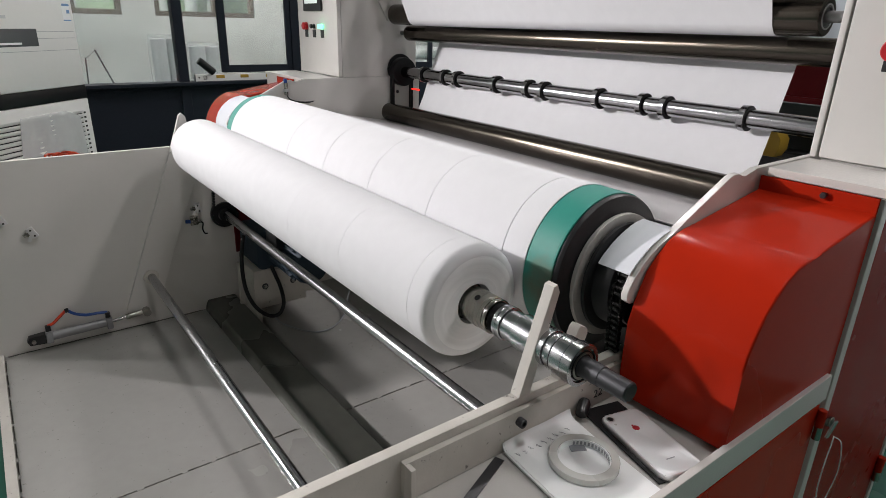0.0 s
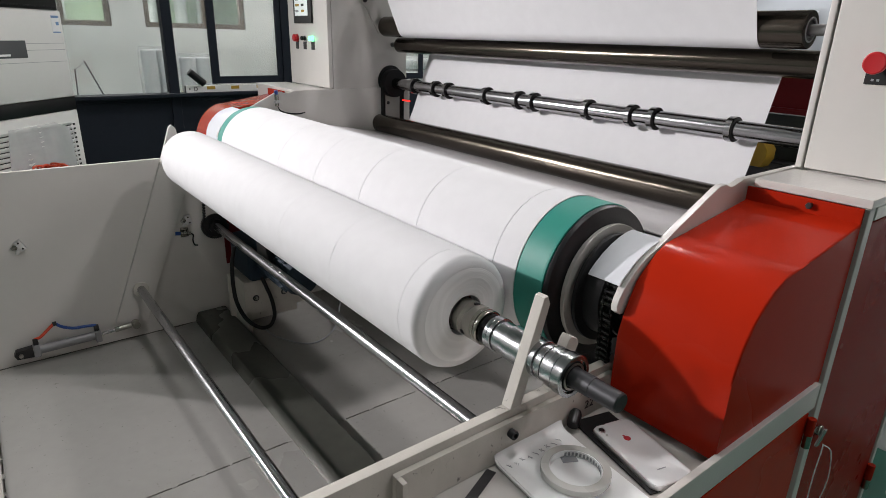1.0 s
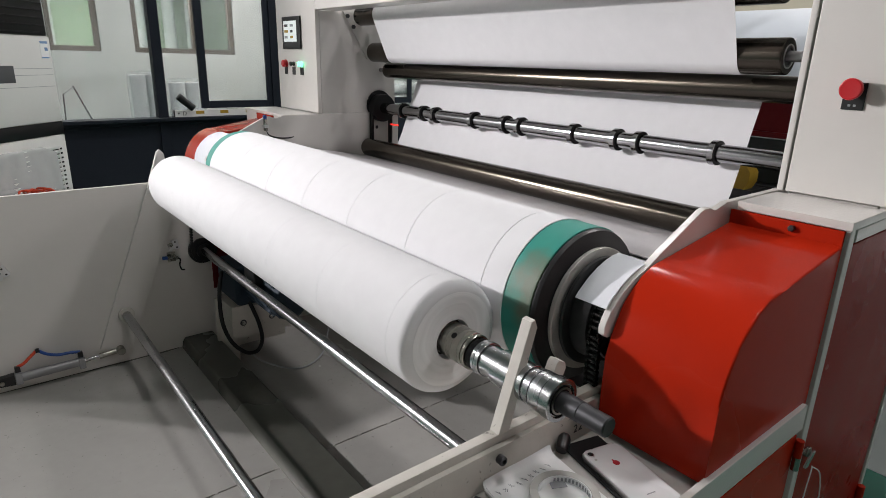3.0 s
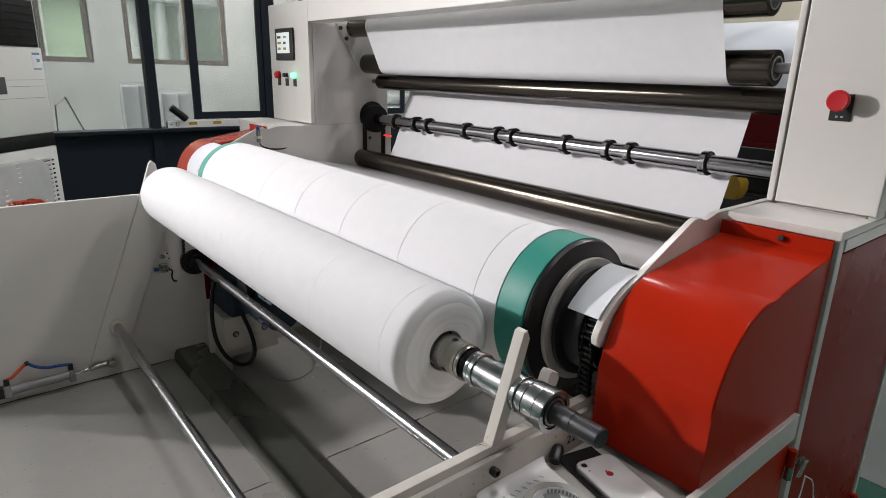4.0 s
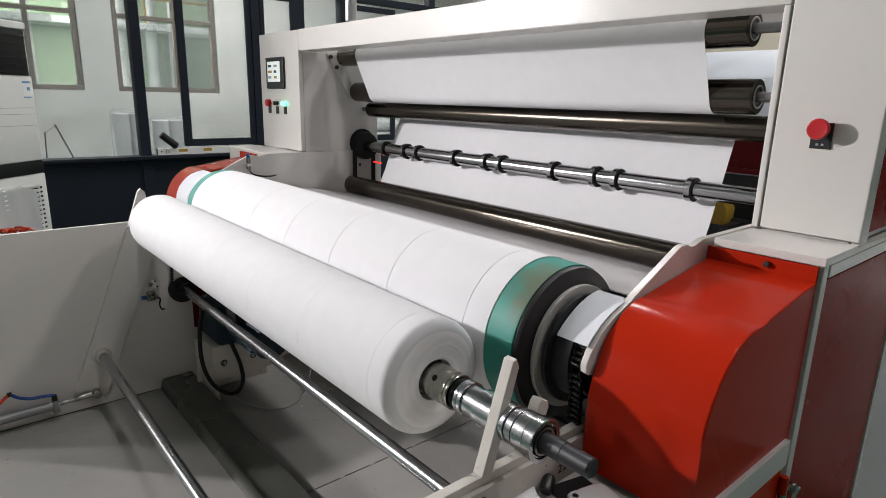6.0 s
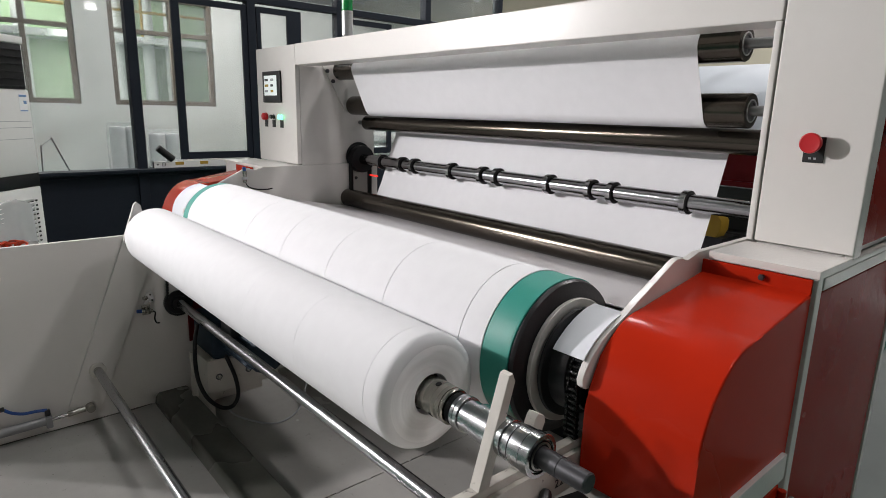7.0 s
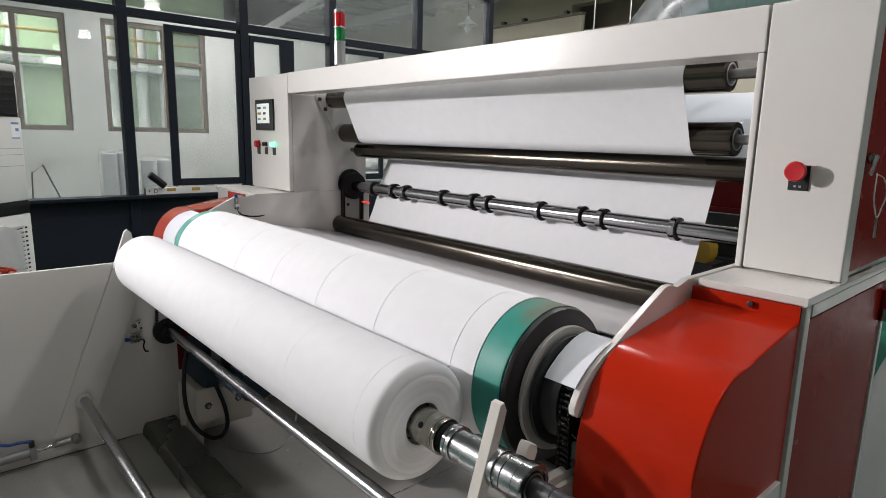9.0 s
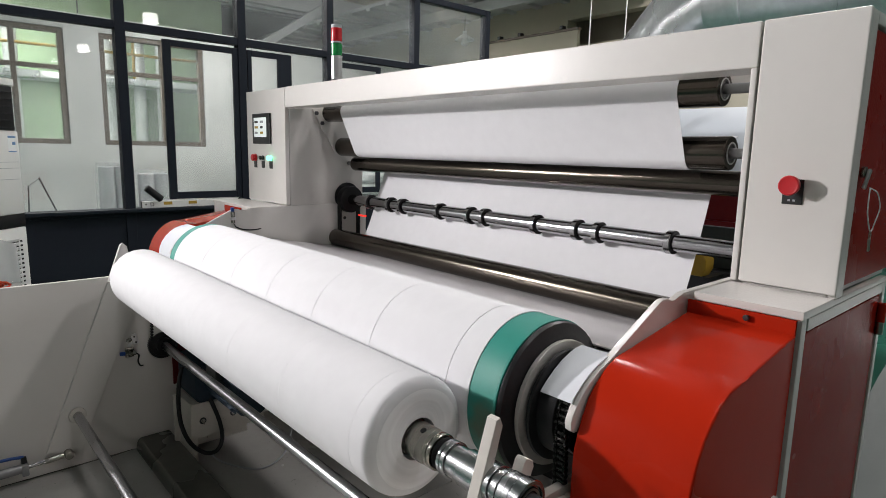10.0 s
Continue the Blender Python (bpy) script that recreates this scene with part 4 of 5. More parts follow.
single("cover_plate", ribbon([(1.585, 0.757), (1.50, 0.772), (1.30, 0.809), (1.05, 0.853), (1.0, 0.861)], -2.533, -0.551, 0.003), COVERGREY, "grey sheet metal plate sloping down behind the drum", "machine cover")


def control_box():
    t = thing("control_box", -2.78, 1.4, 0.972, "cream control box with a touch screen and push buttons", "control panel")
    part("body", box(-2.975, -2.5662, 1.315, 1.334, 0.972, 1.507, 0.0008), CREAM, t)
    part("casing", box(-2.974, -2.7205, 1.3345, 1.74, 0.973, 1.506, 0.0008), CREAM, t)
    s = part("bezel", box(-2.895, -2.705, 1.305, 1.315, 1.252, 1.398, 0.004), BLACKPLASTIC, t, "black framed touch screen")
    part("display", box(-2.872, -2.738, 1.3035, 1.3052, 1.285, 1.378, 0), SCREEN, s, "lit touch display")
    rng = random.Random(7)
    for i in range(3):
        for j in range(2):
            x, z = -2.862 + j * 0.062, 1.300 + i * 0.026
            part("field", box(x, x + rng.uniform(0.025, 0.045), 1.3022, 1.3036, z, z + 0.011, 0), (GREYINK, YELLOW, INK)[(i + j) % 3], s)
    for x, m, rr, label in ((-2.885, CRIMSON, 0.017, "red mushroom push button"), (-2.80, BLACKPLASTIC, 0.010, "black selector switch"), (-2.715, LEDGREEN, 0.0105, "lit green push button")):
        b = part("button", turned(lathe([(0, 0), (0, rr * 1.1), (0.004, rr * 1.1), (0.005, rr * 0.8), (0.010, rr * 0.8), (0.012, rr), (0.018, rr), (0.021, rr * 0.8), (0.021, 0)], 0, 0, 28), pose(x, 1.315, 1.185, 0, 0, -90)), m, t, label)
        part("name_plate", box(x - 0.016, x + 0.016, 1.3125, 1.3150, 1.135, 1.170, 0.001), BLACKPLASTIC, b)


control_box()

# ---- small machine parts on the far side plate ----
FX = -2.534  # inner face of the far side plate


def pneumatic_cylinder():
    t = thing("pneumatic_cylinder", FX + 0.035, 0.12, 0.03, "silver air cylinder with red and blue hoses", "air cylinder")
    x, z = FX + 0.034, 0.058
    part("barrel", rod((x, 0.03, z), (x, 0.225, z + 0.004), 0.017, 28), ALUGREY, t)
    for y in (0.018, 0.222):
        part("end_cap", box(x - 0.021, x + 0.021, y - 0.009, y + 0.012, z - 0.021, z + 0.024, 0.003), ALUGREY, t)
    part("clevis", prism([(-0.045, z - 0.016), (-0.052, z), (-0.045, z + 0.016), (0.008, z + 0.02), (0.008, z - 0.02)], x - 0.016, x + 0.016, 0.003), BLACKPLASTIC, t)
    part("pivot_pin", drumlike(x - 0.024, x + 0.026, 0.007, -0.032, z, 0.001, 18), STEEL, t)
    part("piston_rod", rod((x, 0.234, z + 0.004), (x, 0.285, z + 0.007), 0.007), CHROME, t)
    part("lock_nut", rod((x, 0.285, z + 0.007), (x, 0.300, z + 0.008), 0.011, 6), STEEL, t)
    part("rod_clevis", rod((x, 0.300, z + 0.008), (x, 0.345, z + 0.011), 0.0105, 20), STEEL, t)
    part("eye_bolt", drumlike(x - 0.02, x + 0.022, 0.015, 0.362, z + 0.012, 0.002, 24), STEEL, t)
    for y, m, m2 in ((0.020, HOSERED, "red"), (0.222, BLUE, "blue")):
        part("elbow_fitting", box(x - 0.008, x + 0.008, y - 0.009, y + 0.009, z + 0.022, z + 0.048, 0.004), BLACKPLASTIC, t)
    part("air_hose", hose([(x, 0.020, z + 0.044), (x - 0.002, 0.040, z + 0.050), (x - 0.006, 0.066, z + 0.070), (x - 0.008, 0.088, z + 0.088)], 0.0058), HOSERED, t, "red air hose")
    part("air_hose", hose([(x, 0.222, z + 0.046), (x - 0.003, 0.19, z + 0.050), (x - 0.006, 0.15, z + 0.052), (x - 0.008, 0.115, z + 0.066), (x - 0.008, 0.092, z + 0.086)], 0.0058), BLUE, t, "blue air hose")
    part("hose_joint", rod((x - 0.008, 0.084, z + 0.086), (x - 0.008, 0.097, z + 0.088), 0.0085, 16), BLACKPLASTIC, t)


pneumatic_cylinder()


def roller_switch(y, z, tilt=0):
    t = thing("limit_switch", FX + 0.01, y, z - 0.02, "small metal limit switch with a roller on the side plate", "switch", "limit switches")
    part("body", box(FX + 0.0005, FX + 0.016, y - 0.011, y + 0.011, z - 0.020, z + 0.020, 0.002), SILVER, t)
    part("plunger", rod((FX + 0.009, y - 0.030, z + 0.004), (FX + 0.009, y - 0.011, z + 0.003), 0.0065, 16), STEEL, t)
    part("lug", turned(box(0.0005, 0.006, -0.014, 0.014, -0.006, 0.006, 0.0015), pose(FX, y - 0.018, z - 0.014, 40, 0, 0)), SILVER, t)
    part("clamp_nut", rod((FX + 0.009, y - 0.021, z + 0.0035), (FX + 0.009, y - 0.016, z + 0.0035), 0.010, 6), STEEL, t)
    for dz in (-0.012, 0.012):
        part("screw", drumlike(FX + 0.016, FX + 0.0185, 0.0035, y, z + dz, 0.0006, 12), BLACKPLASTIC, t)
    t.rotation_euler = (radians(tilt), 0, 0)


roller_switch(0.049, 0.467, 27)
roller_switch(-0.034, 0.527, 27)
roller_switch(0.625, 0.467, 14)


def proximity_sensor(x, y, z):
    t = thing("proximity_sensor", x, y, z - 0.02, "threaded proximity sensor with a blue tip and black cable", "sensor", "proximity sensors")
    part("barrel", rod((x, y - 0.012, z + 0.004), (x, y + 0.028, z - 0.002), 0.0075, 18), STEEL, t)
    part("tip", rod((x, y - 0.030, z + 0.006), (x, y - 0.012, z + 0.004), 0.0075, 18), BLUE, t, "blue plastic tip")
    for dy in (0.0, 0.014):
        part("nut", rod((x, y + dy, z + 0.002), (x, y + dy + 0.006, z + 0.001), 0.0135, 6), STEEL, t)
    part("mount", box(x - 0.018, x - 0.012, y - 0.008, y + 0.024, z - 0.018, z + 0.022, 0.001), STEEL, t)
    part("cable", hose([(x, y + 0.028, z - 0.002), (x, y + 0.038, z - 0.012), (x, y + 0.034, z - 0.035), (x, y + 0.040, z - 0.055), (x - 0.004, y + 0.052, z - 0.06)], 0.0032), BLACK, t)


proximity_sensor(FX + 0.02, 0.592, 0.412)


def upper_valve():
    t = thing("pressure_valve", -2.553, 1.05, 0.90, "small brass and blue valve with a black cable", "valve")
    part("body", rod((-2.553, 1.05, 0.905), (-2.553, 1.05, 0.955), 0.010, 18), STEEL, t)
    part("nut", rod((-2.553, 1.05, 0.918), (-2.553, 1.05, 0.930), 0.016, 6), SILVER, t)
    part("cap", rod((-2.553, 1.05, 0.955), (-2.553, 1.05, 0.972), 0.008, 18), BLUE, t)
    part("mount", box(-2.566, -2.558, 1.03, 1.07, 0.90, 0.94, 0.002), STEEL, t)
    part("cable", hose([(-2.553, 1.052, 0.905), (-2.552, 1.065, 0.885), (-2.551, 1.10, 0.872), (-2.551, 1.15, 0.868), (-2.553, 1.18, 0.872)], 0.0035), BLACK, t)


upper_valve()


def lift_drive():
    """Chain wheel on the lifting shaft, gear motor and its cable."""
    t = thing("lift_drive", -2.3, 0.85, 0.0, "dark gear motor on drilled angle plates with a looped cable", "motor")
    part("chain_wheel", lathe([(-2.512, 0.0), (-2.512, 0.050), (-2.502, 0.050), (-2.502, 0.030), (-2.478, 0.030), (-2.478, 0.0)], 0.721, 0.430, 40), IRON, t)
    b = bmesh.new()
    for i in range(26):
        a = radians(140 + i * 8.5)
        c = drumlike(-2.515, -2.499, 0.0055, 0.721 + 0.053 * math.cos(a), 0.430 + 0.053 * math.sin(a), 0.001, 8)
        join(b, c)
    for i in range(22):
        join(b, drumlike(-2.515, -2.499, 0.0055, 0.680 + i * 0.0006, 0.466 + i * 0.0115, 0.001, 8))
    part("chain", b, IRON, t, "black roller chain")
    part("back_panel", box(-2.533, -2.525, 0.76, 1.06, 0.24, 0.52, 0.002), DEEPRED, t, "dark red guard panel")
    part("gear_case", box(-2.42, -2.20, 0.745, 0.90, 0.262, 0.42, 0.02, seg=4), MOTORBLUE, t)
    m = drumlike(-2.22, -1.92, 0.068, 0.845, 0.355, 0.012, 40)
    mb = part("motor_body", m, MOTORBLUE, t, "finned dark blue motor body")
    for i in range(18):
        c = turned(box(-2.18, -1.97, -0.002, 0.002, 0.066, 0.078, 0.0006), pose(0, 0.845, 0.355, 20 * i, 0, 0))
        part("fin", c, MOTORBLUE, mb)
    part("terminal_box", box(-2.16, -2.06, 0.765, 0.83, 0.395, 0.45, 0.006), BLACKPLASTIC, t)
    pl = part("base_angle", prism([(0.730, 0.12), (0.736, 0.246), (0.80, 0.246), (0.90, 0.222), (1.03, 0.215), (1.03, 0.10), (0.86, 0.115), (0.78, 0.10)], -2.26, -2.25, 0.002), WORN, t)
    for y, z in ((0.779, 0.172), (0.901, 0.172)):
        part("hole", drumlike(-2.2505, -2.2490, 0.0135, y, z, 0.0005, 20), DARKSTEEL, pl)
        part("bolt", drumlike(-2.2505, -2.243, 0.008, y, z, 0.001, 6), STEEL, pl)
    part("base_top", box(-2.42, -2.2605, 0.735, 1.03, 0.238, 0.248, 0.002), WORN, t)
    part("base_leg", box(-2.42, -2.40, 0.72, 1.02, 0.001, 0.238, 0.002), WORN, t)
    part("base_leg", box(-2.40, -2.262, 0.74, 0.76, 0.001, 0.238, 0.002), WORN, t)
    part("cable", hose([(-2.22, 0.70, 0.42), (-2.20, 0.680, 0.36), (-2.20, 0.676, 0.27), (-2.20, 0.685, 0.19), (-2.20, 0.715, 0.115), (-2.20, 0.765, 0.062), (-2.20, 0.81, 0.057), (-2.20, 0.833, 0.10), (-2.20, 0.826, 0.17), (-2.20, 0.805, 0.24), (-2.215, 0.785, 0.31), (-2.22, 0.785, 0.36)], 0.0080, 12), BLACK, t, "thick black cable loop")
    part("thin_cable", hose([(-2.24, 1.16, 0.06), (-2.10, 1.05, 0.012), (-2.05, 0.92, 0.0065), (-2.18, 0.83, 0.0065), (-2.26, 0.80, 0.03)], 0.0038, 8), GREYINK, t)


lift_drive()

# ---- things on the tray ----
TZ = 0.6025


def smartphone():
    w, l, h, r = 0.0757, 0.1509, 0.0083, 0.0105
    m = pose(-0.417, 0.716, 0.6062, 0, 0, 76.5)
    t = new("smartphone")
    t.matrix_world = m
    tagged(t, "white smartphone lying face down on a black case", "smartphone")

    def slab(w2, l2, z0, z1, rr, bev, mat, name, parent, label=""):
        pts = []
        for cx, cy, a0 in ((w2 - rr, l2 - rr, 0), (-w2 + rr, l2 - rr, 90), (-w2 + rr, -l2 + rr, 180), (w2 - rr, -l2 + rr, 270)):
            pts += [(cx + rr * math.cos(radians(a0 + 15 * k)), cy + rr * math.sin(radians(a0 + 15 * k))) for k in range(7)]
        b = prism(pts, z0, z1, bev, axis="z")
        o = new(name, mesh_of(b, name, mat))
        o.parent = parent
        return tagged(o, label)

    slab(w / 2, l / 2, 0.0, h, 0.0115, 0.0028, SILVER, "frame", t, "silver aluminium frame")
    slab(w / 2 - 0.0016, l / 2 - 0.0016, h - 0.0009, h + 0.0004, 0.0105, 0.0004, PHONE, "back_glass", t)
    c = new("camera_ring", mesh_of(turned(drumlike(0, 0.0014, 0.0062, 0, 0, 0.0005, 32), pose(-w / 2 + 0.0125, l / 2 - 0.0125, h, 0, -90, 0)), "camera_ring", SILVER))
    c.parent = t
    c2 = new("lens", mesh_of(turned(drumlike(0, 0.0018, 0.0048, 0, 0, 0.0004, 32), pose(-w / 2 + 0.0125, l / 2 - 0.0125, h, 0, -90, 0)), "lens", BLACKPLASTIC))
    c2.parent = t
    f = new("flash", mesh_of(turned(drumlike(0, 0.0008, 0.0022, 0, 0, 0.0002, 20), pose(-w / 2 + 0.0125, l / 2 - 0.026, h, 0, -90, 0)), "flash", TAPE))
    f.parent = t
    b = drumlike(0, 0.0006, 0.0058, 0, 0, 0.0001, 28)
    join(b, turned(drumlike(0, 0.0006, 0.0018, 0, 0, 0.0001, 16), pose(0, 0.0072, 0.0012)))
    b.transform(pose(0, 0.031, h + 0.0002, 0, -90, 0))
    o = new("emblem", mesh_of(b, "emblem", PRODUCT))
    o.parent = t
    o = new("print_bar", mesh_of(box(-0.008, 0.008, -0.046, -0.044, h, h + 0.0006, 0), "print_bar", GREYINK))
    o.parent = t


smartphone()


def tray_clutter():
    single("phone_case", turned(box(-0.100, 0.084, -0.038, 0.038, 0, 0.0034, 0.0012), pose(-0.430, 0.712, TZ, 0, 0, -13)), BLACK, "flat black phone case lying on the tray", "phone case")
    # folded sheets of paper
    t = thing("paper_sheets", -0.45, 0.58, TZ, "folded white note paper with faint handwriting", "paper")
    rng = random.Random(3)
    def sheet(name, u, lift, thick):
        """A sheet that lies on the tray and curls up against the bar."""
        b = bmesh.new()
        rows = []
        for x, z in ((-0.5366, 0.0130), (-0.5355, 0.0090), (-0.533, 0.0048), (-0.529, 0.0022), (-0.522, 0.0006), (-0.48, 0.0), (-0.42, 0.0), (-0.345, 0.0)):
            v = (x + 0.5366) / 0.1916
            ya, yb = 0.519 - 0.016 * v + u, 0.668 - 0.023 * v - u * 1.6
            ring = []
            for k in range(9):
                y = ya + (yb - ya) * k / 8
                ring.append((x, y, TZ + lift + z + 0.0007 * math.sin(k * 1.1 + x * 60)))
            rows.append(ring)
        low = [[b.verts.new(q) for q in ring] for ring in rows]
        high = [[b.verts.new((x, y, z + thick)) for x, y, z in ring] for ring in rows]
        for g in (low, high):
            for p, q in zip(g, g[1:]):
                for i in range(8):
                    b.faces.new((p[i], p[i + 1], q[i + 1], q[i]))
        edge = lambda g: g[0] + [r[-1] for r in g[1:]] + g[-1][-2::-1] + [r[0] for r in g[-2:0:-1]]
        lo, hi = edge(low), edge(high)
        for i in range(len(lo)):
            j = (i + 1) % len(lo)
            b.faces.new((lo[i], lo[j], hi[j], hi[i]))
        part(name, b, PAPER, t)

    sheet("pad", 0.0, 0.001, 0.0035)
    sheet("sheet", 0.003, 0.0049, 0.0008)
    for k in range(9):
        u = k / 9
        x, y = -0.513 + rng.uniform(-0.003, 0.003), 0.530 + u * 0.120
        for dx, ln in ((0.0, 0.0034), (0.0024, 0.0026), (-0.0024, 0.0020)):
            part("writing_bar", turned(box(-0.0004, 0.0004, -ln, ln, 0, 0.0005, 0), pose(x + dx, y + dx * 0.6, TZ + 0.0063, 0, 0, rng.uniform(40, 140))), GREYINK, t)
    # roll of tape
    t = thing("tape_roll", -0.447, 0.599, TZ + 0.0063, "roll of clear packing tape lying flat on the paper", "tape")
    for r0, r1, m, nm in ((0.0370, 0.0392, PAPER, "core"), (0.0392, 0.0515, TAPE, "tape")):
        bb = drumlike(0, 0.0105, r1, 0, 0, 0.0012, 72, r0)
        part(nm, turned(bb, pose(-0.447, 0.599, TZ + 0.0063, 0, -90, 0)), m, t)
    for k in range(16):
        a = radians(20 + k * 9)
        part("print_bar", turned(box(-0.0016, 0.0016, 0, 0.0004, 0.002, 0.008, 0), pose(-0.447 + 0.0366 * math.cos(a), 0.599 + 0.0366 * math.sin(a), TZ + 0.0063, 0, 0, math.degrees(a) + 90)), GREYINK, t)
    # flat grey square on the paper, within the tape roll
    single("grey_patch", turned(box(-0.013, 0.013, -0.012, 0.012, 0, 0.001, 0), pose(-0.478, 0.618, TZ + 0.0063, 0, 0, -28)), GREYINK, "small flat grey patch on the white paper", "paper tag")
    # black hand tool and strap
    single("black_cap", turned(lathe([(0, 0), (0, 0.009), (0.005, 0.0105), (0.024, 0.0105), (0.030, 0.008), (0.032, 0)], 0, 0, 28), pose(-0.520, 0.676, TZ + 0.0125, 0, -22, 118)), BLACKPLASTIC, "small black plastic cap lying beside the bar", "cap")
    single("strap", turned(box(-0.0075, 0.0075, -0.19, 0.055, 0, 0.0012, 0), pose(-0.507, 0.456, TZ, 0, 0, 22.5)), DARKSTEEL, "dark flat strap lying on the tray", "strap")


tray_clutter()

# ---- on and around the machine ----


def signal_tower():
    x, y = -2.193, 1.362
    t = thing("signal_tower", x, y, 1.507, "stacked signal lamp with red, green and clear segments", "signal lamp")
    for z0, z1, m, nm in ((1.507, 1.517, BLACKPLASTIC, "base"), (1.517, 1.606, SILVER, "clear_segment"), (1.612, 1.662, GREENLENS, "green_segment"), (1.668, 1.722, REDLENS, "red_segment")):
        part(nm, rod((x, y, z0), (x, y, z1), 0.0225, 32, 0.003), m, t)
    for z0, z1 in ((1.606, 1.612), (1.662, 1.668)):
        part("spacer_ring", rod((x, y, z0), (x, y, z1), 0.0235, 32, 0.001), SILVER, t)
    part("cap", rod((x, y, 1.722), (x, y, 1.733), 0.0215, 32, 0.004), SILVER, t)


GREENLENS = material("green_lens", (0.01, 0.20, 0.05), 0.15, 0, 0.1, 60, coat=0.5)
REDLENS = material("red_lens", (0.45, 0.01, 0.015), 0.15, 0, 0.1, 60, coat=0.5)
signal_tower()


def rear_unit():
    t = thing("unwind_stand", -0.9, 2.5, FLOOR, "dark red and black unwinding stand behind the fabric", "machine")
    part("red_panel", box(-1.25, -0.55, 2.10, 2.14, 1.015, 1.17, 0.004), DEEPRED, t)
    part("red_edge", box(-1.25, -0.55, 2.085, 2.10, 1.000, 1.018, 0.002), DEEPRED, t)
    part("dark_frame", box(-1.25, -0.55, 2.10, 2.30, FLOOR, 0.995, 0.004), DARKGREEN, t)
    part("rail", box(-1.25, -0.55, 2.06, 2.10, 0.90, 0.915, 0.002), STEEL, t)
    part("rail", box(-1.25, -0.55, 2.04, 2.10, 0.82, 0.85, 0.002), DARKSTEEL, t)
    part("cross_roller", drumlike(-2.4, -0.6, 0.05, 2.0, 0.70, 0.003, 40), ROLLER, t)
    part("yellow_block", prism([(-0.91, 0.845), (-0.865, 0.845), (-0.853, 0.87), (-0.853, 0.90), (-0.872, 0.925), (-0.91, 0.925)], 1.93, 1.99, 0.003, axis="y"), YELLOW, t, "worn yellow painted block")
    part("block_stand", box(-0.93, -0.84, 1.93, 2.04, FLOOR, 0.845, 0.003), DARKSTEEL, t)


DARKGREEN = material("dark_green_paint", (0.02, 0.028, 0.025), 0.45, 0, 0.1, 30)
rear_unit()


def parent_roll():
    """The big roll that the web comes from."""
    t = thing("parent_roll", -1.5, 2.95, 0.45, "large bluish grey parent roll on its stand", "fabric roll")
    part("fabric", drumlike(-2.5, -0.78, 0.50, 2.95, 0.97, 0.012, 96, 0.06), PARENT, t)
    part("core", drumlike(-2.62, -0.68, 0.055, 2.95, 0.97, 0.003, 32), STEEL, t)
    for x in (-2.60, -0.74):
        part("stand", prism([(2.80, FLOOR), (2.86, 0.97), (2.92, 1.03), (2.98, 1.03), (3.04, 0.97), (3.10, FLOOR)], x, x + 0.03, 0.003), DARKGREEN, t)


parent_roll()


